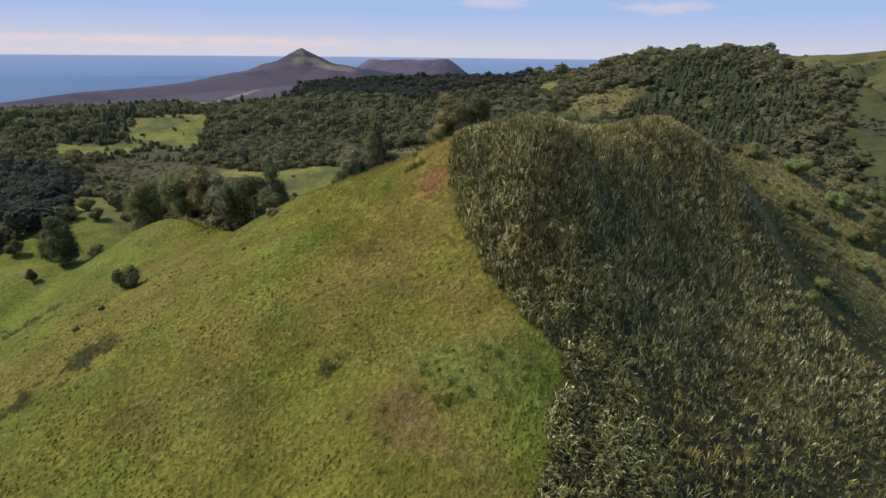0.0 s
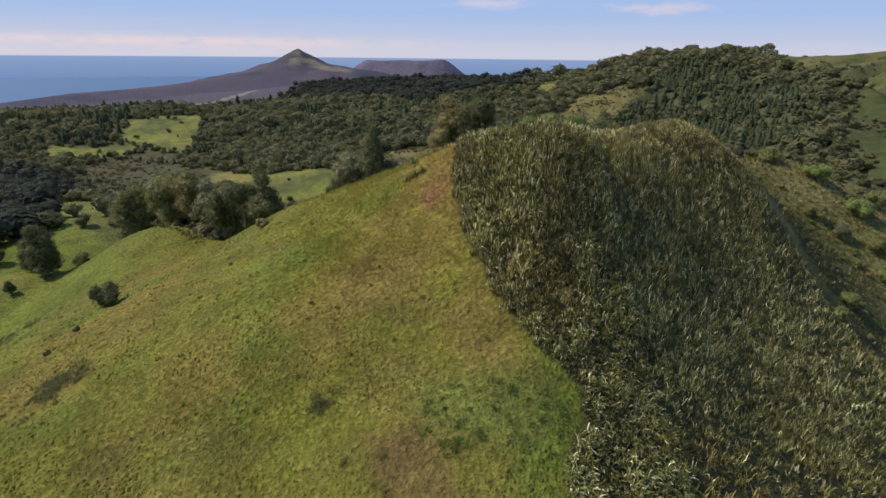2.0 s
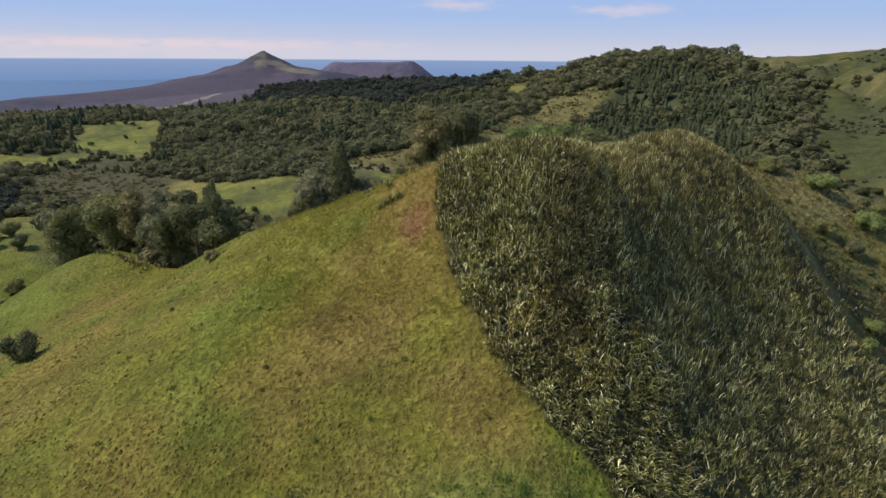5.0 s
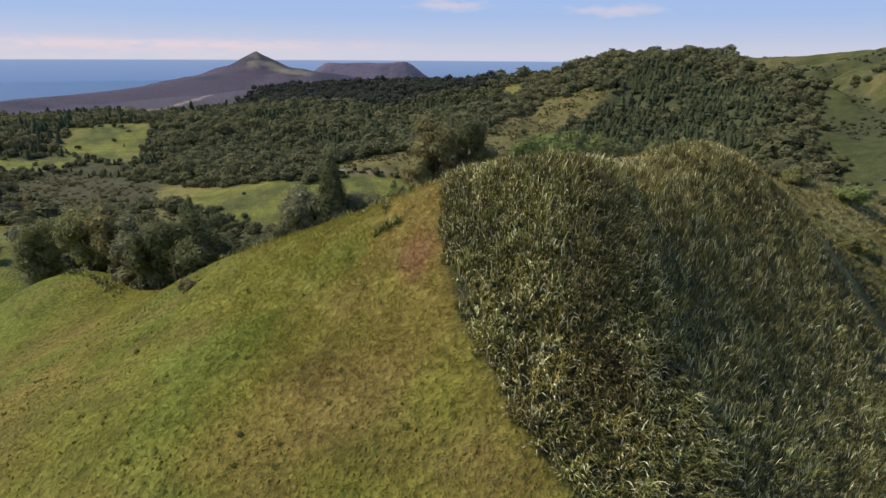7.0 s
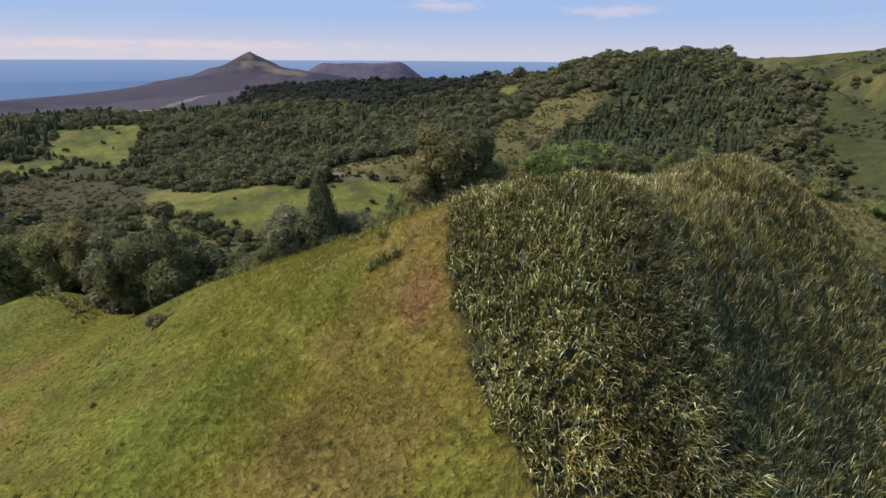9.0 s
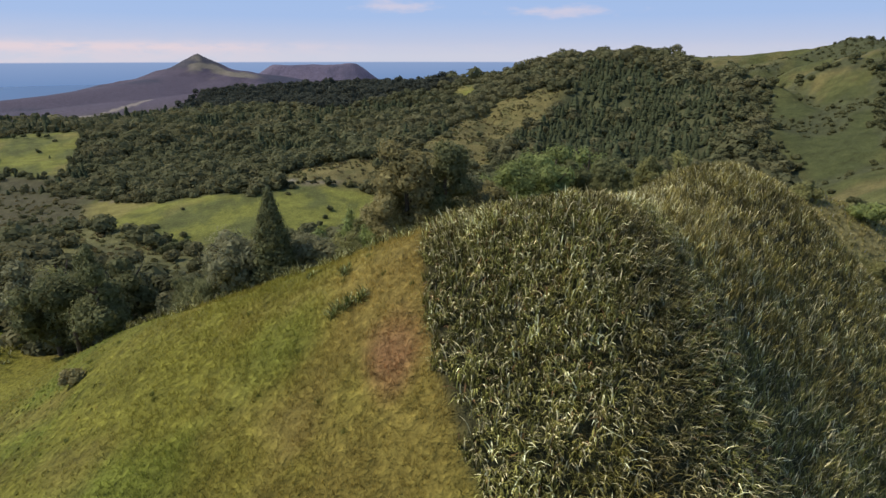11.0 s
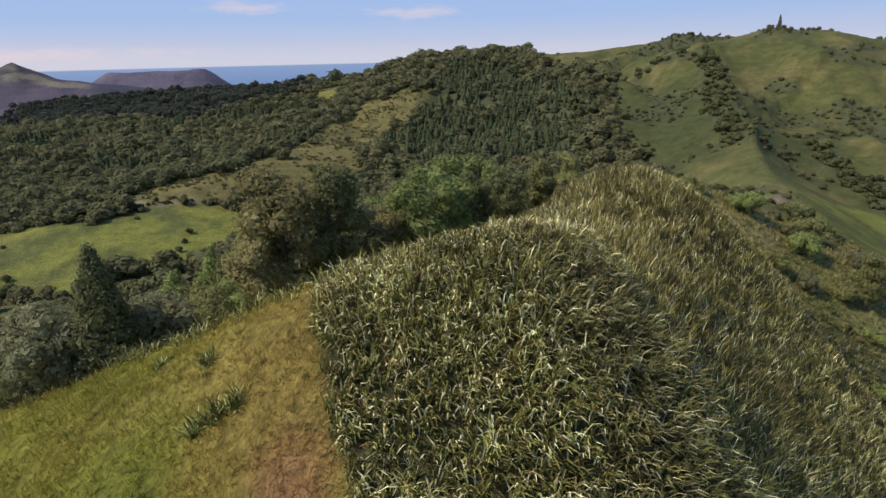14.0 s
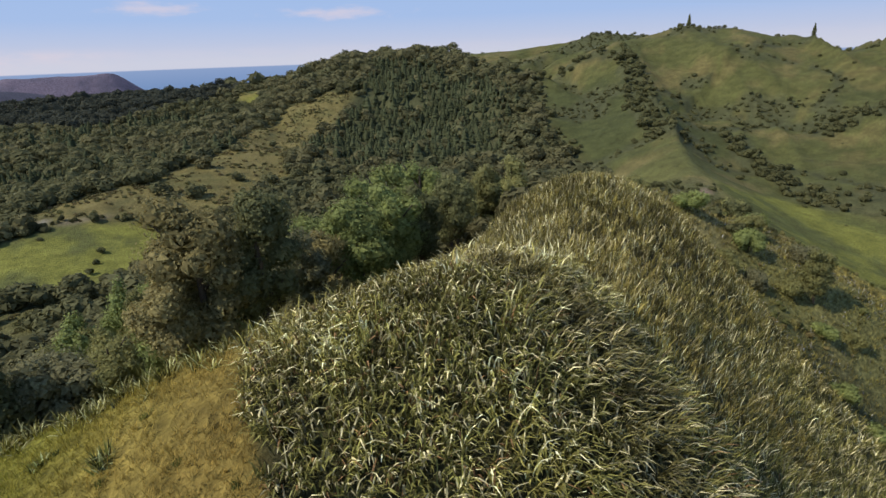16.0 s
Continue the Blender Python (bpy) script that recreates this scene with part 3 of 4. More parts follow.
def strips(base, around, lift, droop, length, width, tint, tip, rows=5):
    """Arching blades: one strip each, narrowing to its tip. Returns places, triangles and colours."""
    n = len(base)
    s = np.linspace(0, 1, rows)
    elev = lift[:, None] - droop[:, None] * s[None] ** 1.7
    step = length[:, None] / (rows - 1)
    out = np.concatenate([np.zeros((n, 1)), np.cumsum(np.cos(elev[:, :-1]) * step, 1)], 1)
    up = np.concatenate([np.zeros((n, 1)), np.cumsum(np.sin(elev[:, :-1]) * step, 1)], 1)
    mid = base[:, None, :] + np.stack([out * np.cos(around)[:, None], out * np.sin(around)[:, None], up], -1)
    side = np.stack([-np.sin(around), np.cos(around), np.zeros(n)], -1)[:, None, :]
    wide = (width[:, None] * np.interp(s, [0, 0.35, 0.75, 1], [0.7, 1.0, 0.72, 0.06])[None])[..., None] * 0.5
    pts = np.stack([mid - side * wide, mid + side * wide], 2).reshape(n, rows * 2, 3)
    quad = np.concatenate([[[2 * k, 2 * k + 1, 2 * k + 3], [2 * k, 2 * k + 3, 2 * k + 2]] for k in range(rows - 1)])
    tris = (quad[None] + (np.arange(n) * rows * 2)[:, None, None]).reshape(-1, 3)
    col = tint[:, None, :] * (1 - s[None, :, None]) + tip[:, None, :] * s[None, :, None]
    return pts.reshape(-1, 3), tris, np.repeat(col, 2, 1).reshape(-1, 3)


# a fold down the face of the thicket; its shade is put into the leaf tint
FOLD_SHADE = [(17, 100, 0), (19, 91, 0), (18, 86.5, 0), (15.6, 81, 0), (14, 77, 0), (14.5, 70, 0)]


def flax_leaves(cx, cy, per, size, broad=(0.055, 0.095), rows=4, fan=0.7, upright=0.15):
    """The leaves of flax plants that stand at (cx, cy): a fan of long arching blades from each."""
    n = len(cx) * per
    x, y, size = np.repeat(cx, per) + rng.normal(0, 0.16, n), np.repeat(cy, per) + rng.normal(0, 0.16, n), np.repeat(size, per)
    base = np.stack([x, y, ground(x, y) - 0.05], -1)
    fall = np.arctan2(ground(x, y - 0.5) - ground(x, y + 0.5), ground(x - 0.5, y) - ground(x + 0.5, y))
    fall = np.arctan2(0.35 * np.sin(fall) - 0.85, 0.35 * np.cos(fall))          # bent over downhill and towards the camera, to fit its view
    around = np.where(rng.random(n) < fan, fall + 0.5 * fbm(x, y, 3.5, 147, 2) + rng.normal(0, 0.45, n), rng.uniform(0, 2 * np.pi, n))
    lift, droop = np.radians(rng.uniform(48, 86, n)), np.radians(np.where(rng.random(n) < upright, rng.uniform(12, 60, n), rng.uniform(75, 145, n)))
    if not fan:
        lift, droop = np.radians(rng.uniform(35, 88, n)), np.radians(rng.uniform(25, 95, n))
    length, width = 0.80 * size * rng.uniform(0.5, 1.15, n), rng.uniform(*broad, n)
    # tall plants lighter, low ones darker: lit tops and shady gaps put into colour
    plant = np.repeat(rng.uniform(0.55, 1.5, len(cx)) * (1 + 0.45 * fbm(cx, cy, 2.4, 143, 2)), per)[:, None]
    kind = rng.random(n)[:, None]
    patch = np.maximum(smooth(-0.1, 0.5, fbm(x, y, 12, 131, 3)), 0.85 * smooth(88, 106, y + 0.1 * x))[:, None]
    # fewer pale leaves on east flank and foot: their dimmer light put into tint
    kind = kind - 0.05 * patch - 0.04 * smooth(19, 27, x)[:, None] - 0.10 * (1 - smooth(56, 76, y))[:, None]
    shaded = (1 - smooth(0.6, 3.0, along(x, y, FOLD_SHADE)[0] + 1.2 * fbm(x, y, 3.0, 161, 2)))[:, None]
    kind = kind - 0.06 * shaded
    # pale leaves stand for sun glints: highlights put into the tint
    tint = np.where(kind < 0.74, np.array([[0.168, 0.176, 0.062]]) * (1 - patch) + np.array([[0.198, 0.178, 0.060]]) * patch, np.array([[0.60, 0.59, 0.40]]))
    tint = np.where(kind > 0.95, np.array([[0.22, 0.14, 0.075]]), tint) * plant
    tint = tint * (1 - 0.06 * smooth(20, 28, x))[:, None] * np.array([[1.04, 1.0, 0.92]])
    # browner and darker along the fold, in place of its shade
    tint = tint * (1 - 0.45 * shaded) + np.array([[0.125, 0.100, 0.052]]) * plant * 0.45 * shaded
    return strips(base, around, lift, droop, length, width, tint, tint * np.array([[1.2, 1.14, 1.06]]), rows=rows)


def scatter(x0, x1, y0, y1, gap):
    """Places on a jittered grid."""
    x, y = np.meshgrid(np.arange(x0, x1, gap), np.arange(y0, y1, gap))
    x, y = x.ravel(), y.ravel()
    return x + rng.uniform(-0.5, 0.5, len(x)) * gap, y + rng.uniform(-0.5, 0.5, len(y)) * gap


def build_flax():
    """Coarse plants on the western face, finer and lower ones over the crest and down the eastern flank."""
    pieces = []
    for area, gap, per, broad, rows, grown in (((-2, 26, 40, 124), 0.64, 20, (0.06, 0.115), 4, 1.14), ((20, 56, 62, 130), 0.62, 18, (0.045, 0.08), 3, 0.82), ((-2, 86, 22, 130), 0.92, 16, (0.06, 0.10), 3, 0.95)):
        x, y = scatter(*area, gap)
        keep = inside(x, y, FLAX_RING, 1.6) + 0.55 * fbm(x, y, 3.0, 151, 2) > 0.5
        coarse = (x + 1.6 * fbm(x, y, 6.0, 153, 2) < 23) & (y > 40)
        middle = ~coarse & (x < 56) & (y > 62)
        keep &= coarse if per == 20 else middle if per == 18 else ~coarse & ~middle
        x, y = x[keep], y[keep]
        size = grown * (1.35 + 0.40 * smooth(56, 76, y) + 0.35 * fbm(x, y, 9, 141, 2) + 0.55 * fbm(x, y, 2.4, 143, 2) + rng.normal(0, 0.12, len(x)))
        size *= 0.55 + 0.45 * smooth(1.0, 7.0, along(x, y, TRACK)[0])
        pieces.append(flax_leaves(x, y, per, size, broad, rows, fan=0.75 if rows == 4 else 0.3, upright=0.06 if rows == 4 else 0.65))
    pts, tris, col, n = [], [], [], 0
    for p, f, c in pieces:
        pts.append(p), tris.append(f + n), col.append(c)
        n += len(p)
    tagged(new("flax_thicket", mesh_of("flax_thicket", np.concatenate(pts), np.concatenate(tris), np.concatenate(col), FLAX_LEAF)),
           "dense thicket of long glossy green flax leaves covering the hilltop", "flax", kind="stuff")


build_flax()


def build_hedge(name, line, gap, spread, size):
    """A row of flax along a line."""
    px, py = [], []
    for (ax, ay), (bx, by) in zip(line[:-1], line[1:]):
        k = max(2, int(math.hypot(bx - ax, by - ay) / gap * 3))
        u = rng.random(k)
        px.append(ax + u * (bx - ax) + rng.normal(0, spread, k)), py.append(ay + u * (by - ay) + rng.normal(0, spread, k))
    x, y = np.concatenate(px), np.concatenate(py)
    pts, tris, col = flax_leaves(x, y, 20, size * rng.uniform(0.55, 1.2, len(x)), fan=0.0)
    tagged(new(name, mesh_of(name, pts, tris, col * np.array([0.55, 0.60, 0.48]), FLAX_LEAF)), "ragged row of flax along the edge of the grass", "flax", kind="stuff")


build_hedge("flax_row", [(4, 101), (-3, 105), (-11, 110), (-20, 115), (-31, 120)], 0.9, 1.5, 1.75)
build_hedge("flax_row", [(-58, 136), (-66, 143), (-74, 148)], 1.2, 1.0, 1.6)


def flax_plant(x, y, size, count=1.0):
    pts, tris, col = flax_leaves(np.array([x, x + 0.3]), np.array([y, y + 0.25]), int(44 * count), np.full(2, size), (0.06, 0.1), 4, 0.0)
    z = float(ground(x, y))
    plant = new("flax_plant")
    plant.location = (x, y, z)
    tagged(plant, "single flax plant with a fan of arching leaves on straw-coloured grass", "flax plant", "flax plants on the grass")
    leaf = new("leaves", mesh_of("leaves", pts - np.array([x, y, z]), tris, col * np.array([0.66, 0.78, 0.62]), FLAX_LEAF))
    leaf.parent = plant


for x, y, s in ((-5.9, 93.0, 1.4), (-4.7, 92.9, 1.6), (-3.6, 92.8, 1.5), (-4.8, 97.7, 1.25), (-8.2, 102.2, 0.75)):
    flax_plant(x, y, s)


def build_grass(name, area, gap, per, reach, wide, thin):
    x, y = scatter(*area, gap)
    keep = (inside(x, y, FLAX_RING, 0.4) < 0.6) & (ground(x, y) > 136) & (y + 0.85 * np.minimum(0, x + 22) < 119)
    keep &= rng.random(len(x)) < thin(x, y)
    x, y = x[keep], y[keep]
    n = len(x) * per
    bx, by = np.repeat(x, per) + rng.normal(0, 0.24 * gap, n), np.repeat(y, per) + rng.normal(0, 0.24 * gap, n)
    base = np.stack([bx, by, ground(bx, by) - 0.03], -1)
    tall = np.repeat(rng.uniform(0.5, 1.3, len(x)), per)
    tint = np.repeat(cover(x, y, ground(x, y)) * rng.uniform(1.0, 1.45, (len(x), 1)), per, 0)
    pts, tris, col = strips(base, rng.uniform(0, 2 * np.pi, n), np.radians(rng.uniform(40, 85, n)), np.radians(rng.uniform(20, 90, n)),
                            reach * tall * rng.uniform(0.7, 1.3, n), np.full(n, wide), tint, tint * np.array([[1.2, 1.12, 1.1]]), rows=3)
    tagged(new(name, mesh_of(name, pts, tris, col, BLADES)), "tussocky green and straw-coloured pasture grass", "grass", kind="stuff")


build_grass("grass", (-135, 16, 34, 175), 0.8, 3, 0.33, 0.06, lambda x, y: np.clip(1.2 - np.hypot(x, y - 85) / 95, 0.10, 1) * smooth(-0.9, 0.3, fbm(x, y, 2.5, 201, 2) + 0.25))
build_grass("hilltop_grass", (-30, 4, 69, 122), 0.33, 5, 0.5, 0.042, lambda x, y: smooth(-0.7, 0.2, fbm(x, y, 1.4, 207, 2)) * smooth(-30, -14, x) * smooth(69, 82, y))


def build_turf(area, gap, reach):
    """Low uneven tufts all over the grazed slope."""
    x, y = scatter(*area, gap)
    keep = (inside(x, y, FLAX_RING, 0.4) < 0.6) & (y + 0.85 * np.minimum(0, x + 22) < 118) & (rng.random(len(x)) < reach(x, y))
    x, y = x[keep], y[keep]
    n, k = len(x), 5
    size = gap * rng.uniform(0.24, 0.54, n) * (0.75 + 0.5 * smooth(-0.3, 0.4, fbm(x, y, 6.0, 221, 2)))
    a = rng.uniform(0, 6.28, n)[:, None] + np.arange(k) * 2 * np.pi / k + rng.normal(0, 0.2, (n, k))
    r = size[:, None] * rng.uniform(0.7, 1.3, (n, k))
    rx, ry = x[:, None] + r * np.cos(a), y[:, None] + r * np.sin(a)
    rim = np.stack([rx, ry, ground(rx, ry) - 0.04], -1)
    ax, ay = x + rng.normal(0, 0.25, n) * size, y + rng.normal(0, 0.25, n) * size
    tip = np.stack([ax, ay, ground(ax, ay) + size * rng.uniform(0.3, 0.75, n)], -1)[:, None]
    pts = np.concatenate([rim, tip], 1).reshape(-1, 3)
    j = np.arange(k)
    tris = (np.stack([j, (j + 1) % k, np.full(k, k)], -1)[None] + (np.arange(n) * (k + 1))[:, None, None]).reshape(-1, 3)
    tint = cover(x, y, ground(x, y)) * rng.uniform(0.86, 1.18, (n, 1)) * (1 + rng.normal(0, 0.05, (n, 3)))
    tagged(new("turf", mesh_of("turf", pts, tris, np.repeat(tint, k + 1, 0), BLADES)), "low uneven tufts of grazed green and olive grass", "grass", kind="stuff")


build_turf((-90, 16, 34, 120), 0.52, lambda x, y: np.clip(1.2 - np.hypot(x + 5, y - 70) / 80, 0.2, 0.85) * (1 - smooth(64, 78, y) * (1 - smooth(14, 30, np.abs(x + 10)))))


def build_rough_grass():
    """Long pale grass on the slope east of the flax, beside the track."""
    x, y = scatter(50, 150, 70, 160, 1.25)
    keep = (inside(x, y, FLAX_RING, 0.4) < 0.6) & (along(x, y, TRACK)[0] > 1.5) & (np.hypot(x - 75, y - 112) < 62) & (y + 0.55 * x > 120)
    x, y = x[keep], y[keep]
    per = 5
    n = len(x) * per
    bx, by = np.repeat(x, per) + rng.normal(0, 0.3, n), np.repeat(y, per) + rng.normal(0, 0.3, n)
    base = np.stack([bx, by, ground(bx, by) - 0.03], -1)
    tint = np.repeat(cover(x, y, ground(x, y)) * rng.uniform(0.75, 1.5, (len(x), 1)), per, 0)
    pts, tris, col = strips(base, rng.uniform(0, 2 * np.pi, n), np.radians(rng.uniform(40, 88, n)), np.radians(rng.uniform(20, 110, n)),
                            rng.uniform(0.35, 0.95, n), np.full(n, 0.11), tint, tint * np.array([[1.3, 1.2, 1.1]]), rows=3)
    tagged(new("rough_grass", mesh_of("rough_grass", pts, tris, col, BLADES)), "long pale grass on the slope beside the track", "grass", kind="stuff")
    x, y = scatter(54, 130, 56, 150, 1.1)
    keep = (inside(x, y, FLAX_RING, 0.4) < 0.5) & (along(x, y, TRACK)[0] > 1.7) & (y + 0.9 * x > 140) & (np.hypot(x - 82, y - 98) < 50) & (rng.random(len(x)) < 0.5 + 0.5 * smooth(-0.3, 0.2, fbm(x, y, 8, 231, 3)))
    x, y = x[keep], y[keep]
    pts, tris, col = flax_leaves(x, y, 9, rng.uniform(0.7, 1.3, len(x)), (0.08, 0.13), 3, upright=0.5)
    tagged(new("slope_flax", mesh_of("slope_flax", pts, tris, np.minimum(col * np.array([1.0, 1.0, 0.88]), 0.32), FLAX_LEAF)), "low yellow-green flax and tussock on the slope beside the track", "flax", kind="stuff")


build_rough_grass()


def build_tussocks():
    """Rank dark green tussocks in the lush hollow, and scattered over the slope."""
    a, b = rng.uniform(0, 1, 46), rng.uniform(0, 1, 46)
    x, y = np.concatenate([-3 + 15 * a, rng.uniform(-75, 6, 150)]), np.concatenate([49.5 + 8.5 * b, rng.uniform(42, 112, 150)])
    keep = inside(x, y, FLAX_RING, 0.4) < 0.3
    x, y = x[keep], y[keep]
    per = 34
    n = len(x) * per
    size = np.repeat(np.where(np.arange(len(x)) < 40, 1.0, 0.6) * rng.uniform(0.7, 1.3, len(x)), per)
    bx, by = np.repeat(x, per) + rng.normal(0, 0.24, n) * size, np.repeat(y, per) + rng.normal(0, 0.24, n) * size
    base = np.stack([bx, by, ground(bx, by) - 0.03], -1)
    tint = np.repeat(np.where((np.arange(len(x)) < 40)[:, None], (0.110, 0.168, 0.038), (0.125, 0.138, 0.036)) * rng.uniform(0.7, 1.2, (len(x), 1)), per, 0)
    pts, tris, col = strips(base, rng.uniform(0, 2 * np.pi, n), np.radians(rng.uniform(50, 88, n)), np.radians(rng.uniform(20, 110, n)), 0.6 * size * rng.uniform(0.7, 1.2, n),
                            np.full(n, 0.05), tint, tint * 1.25, rows=3)
    tagged(new("tussocks", mesh_of("tussocks", pts, tris, col, BLADES)), "rank dark green tussocks standing in shorter grass", "tussock", kind="stuff")


build_tussocks()


# ---------- trees ----------
def joined(pieces):
    pts, tris, n = [], [], 0
    for p, f in pieces:
        pts.append(p), tris.append(f + n)
        n += len(p)
    return np.concatenate(pts), np.concatenate(tris)


def leaf_soup(centre, away, size, r):
    """One leaf spray, a bent triangle, at each centre, facing roughly away."""
    n = len(centre)
    a = away + r.normal(0, 0.30, (n, 3))
    a /= np.linalg.norm(a, axis=1, keepdims=True) + 1e-9
    t = np.cross(a, r.normal(0, 1, (n, 3)))
    t /= np.linalg.norm(t, axis=1, keepdims=True) + 1e-9
    b = np.cross(a, t)
    size = size[:, None]
    pts = np.stack([centre + t * size, centre - t * size * 0.45 + b * size * 0.6, centre - t * size * 0.45 - b * size * 0.6], 1)
    return pts.reshape(-1, 3), np.arange(n * 3).reshape(-1, 3)


def ball(seed, rough, level):
    """A small uneven ball of leafy facets: places and triangles."""
    bm = bmesh.new()
    bmesh.ops.create_icosphere(bm, subdivisions=level, radius=1.0)
    r = np.random.default_rng(seed)
    v = np.array([p.co[:] for p in bm.verts]) * (1 + r.uniform(-rough, rough, (len(bm.verts), 1)))
    f = np.array([[p.index for p in t.verts] for t in bm.faces])
    bm.free()
    # each facet becomes a leaf spray of its own, turned and shifted a little
    c = v[f].mean(1)
    away = c / np.linalg.norm(c, axis=1, keepdims=True)
    edge = np.linalg.norm(v[f[:, 0]] - v[f[:, 1]], axis=1)
    return leaf_soup(c * r.uniform(0.88, 1.16, (len(f), 1)), away, edge * r.uniform(0.58, 0.92, len(f)), r)


SMALL = [ball(k, 0.2, 2) for k in range(6)]
TINY = [ball(k, 0.2, 1) for k in range(6)]


def tuft_ball(seed, count):
    """A looser ball of evenly spread leaf sprays."""
    r = np.random.default_rng(seed)
    k = np.arange(count) + 0.5
    up, turn = 1 - 2 * k / count, 2.39996 * k
    flat = np.sqrt(1 - up * up)
    away = np.stack([flat * np.cos(turn), flat * np.sin(turn), up], -1)
    return leaf_soup(away * r.uniform(0.78, 1.14, (count, 1)), away, r.uniform(0.36, 0.62, count) * (56 / count) ** 0.5, r)


LOOSE = [tuft_ball(20 + k, 56) for k in range(6)]


def skirts(seed, tiers, sides, wide):
    """A conifer a metre high: ragged skirts of boughs, one above the other."""
    r = np.random.default_rng(seed)
    pts, tris = [], []
    for k in range(tiers):
        low, top = 0.05 + 0.86 * k / tiers, min(1.0, 0.05 + 0.86 * (k + 1.55) / tiers)
        rad = wide * 0.5 * (1 - 0.86 * k / tiers) ** 0.8
        a = np.linspace(0, 2 * np.pi, sides, endpoint=False) + r.uniform(0, 1)
        rim = np.stack([np.cos(a) * rad * r.uniform(0.6, 1.25, sides), np.sin(a) * rad * r.uniform(0.6, 1.25, sides), low + r.uniform(-0.05, 0.03, sides)], -1)
        n = len(pts) * (sides + 1)
        pts.append(np.concatenate([rim, [[r.normal(0, 0.01), r.normal(0, 0.01), top]]]))
        m = np.arange(sides)
        tris.append(np.stack([m + n, (m + 1) % sides + n, np.full(sides, sides + n)], -1))
    return np.concatenate(pts), np.concatenate(tris)


def clump(seed, parts, level):
    """A broad-leaved tree a metre high: a few ragged balls run together."""
    r = np.random.default_rng(seed)
    pieces = []
    for k in range(parts):
        v, f = (LOOSE if level == 3 else SMALL if level == 2 else TINY)[(seed + k) % 6]
        size = r.uniform(0.26, 0.40) if k else 0.42
        pieces.append((v * size * np.array((1.05, 1.05, 0.95)) + np.array((r.normal(0, 0.2), r.normal(0, 0.2), 0.52 + r.uniform(-0.22, 0.2))) * (1 if k else np.array((0, 0, 1))), f))
    return joined(pieces)


def crown_mesh(kind, high, wide, leaves, size, seed):
    """Places and triangles of a crown that starts at its foot: 'round', 'cone', 'column' or 'shrub'."""
    r = np.random.default_rng(seed)
    if kind == "cone":
        low, n = 0.04, max(6, int(1.7 * leaves ** 0.36))
        u = (np.arange(n) / n) ** 0.9
        rad = 0.5 * wide * (1 - u) ** 0.9 * r.uniform(0.85, 1.1, n) + 0.03 * wide
        turn = 2.4 * np.arange(n) + r.normal(0, 0.3, n)
        lump = np.stack([rad * 0.62 * np.cos(turn), rad * 0.62 * np.sin(turn), high * (low + (0.96 - low) * u)], -1)
        lr = np.stack([rad * 0.62 + 0.05 * wide, rad * 0.62 + 0.05 * wide, np.full(n, high * 0.11)], -1)
    elif kind == "column":
        n = max(5, int(leaves ** 0.36))
        u = r.random(n)
        rad = 0.5 * wide * np.sin(np.pi * np.clip(0.27 + 0.71 * u, 0, 1)) ** 0.6
        turn = r.uniform(0, 2 * np.pi, n)
        lump = np.stack([rad * 0.5 * np.cos(turn), rad * 0.5 * np.sin(turn), high * (0.06 + 0.87 * u)], -1)
        lr = np.stack([rad * 0.6 + 0.05 * wide, rad * 0.6 + 0.05 * wide, np.full(n, high * 0.13)], -1)
    else:
        body = min(high, 2.6 * wide) if kind == "round" else high
        n = max(5, int(leaves ** 0.37))
        d = r.normal(0, 1, (n, 3))
        d /= np.linalg.norm(d, axis=1, keepdims=True)
        d *= r.uniform(0.35, 0.8, (n, 1))
        k = r.uniform(0.18, 0.30, n) * min(wide, 1.5 * body)
        lump = np.stack([d[:, 0] * wide * 0.5, d[:, 1] * wide * 0.5, high - body * (0.5 - 0.42 * d[:, 2])], -1)
        lump[:, 2] = np.clip(lump[:, 2], 0.45 * k, high - 0.8 * k)
        lr = np.stack([k, k, 0.9 * k], -1)
    per = np.maximum(1, (leaves * (lr[:, 0] * lr[:, 2]) / (lr[:, 0] * lr[:, 2]).sum()).astype(int))
    who = np.repeat(np.arange(n), per)
    d = r.normal(0, 1, (len(who), 3))
    d[:, 2] += 0.25
    d /= np.linalg.norm(d, axis=1, keepdims=True)
    centre = lump[who] + d * lr[who] * r.uniform(0.72, 1.14, (len(who), 1))
    pts, tris = leaf_soup(centre, d, size * r.uniform(0.6, 1.3, len(who)), r)
    for k in range(n):
        v, f = (SMALL if leaves > 300 else TINY)[(seed + k) % 6]
        tris = np.concatenate([tris, f + len(pts)])
        pts = np.concatenate([pts, v * lr[k] * 0.66 + lump[k]])
    pts[:, 2] = np.maximum(pts[:, 2], 0.0)
    return pts, tris


def tube(a, b, ra, rb, sides=7):
    a, b = np.array(a, float), np.array(b, float)
    d = (b - a) / np.linalg.norm(b - a)
    t = np.cross(d, (0.3, 0.9, 0.1))
    t /= np.linalg.norm(t)
    s = np.cross(d, t)
    turn = np.linspace(0, 2 * np.pi, sides, endpoint=False)[:, None]
    ring = np.cos(turn) * t + np.sin(turn) * s
    pts = np.concatenate([a + ring * ra, b + ring * rb])
    k = np.arange(sides)
    m = (k + 1) % sides
    return pts, np.concatenate([np.stack([k, m, m + sides], -1), np.stack([k, m + sides, k + sides], -1)])


GREENS = {"bush": (0.225, 0.222, 0.090), "dark": (0.138, 0.144, 0.066), "fresh": (0.212, 0.246, 0.088), "brown": (0.27, 0.235, 0.105), "grey": (0.195, 0.190, 0.105)}


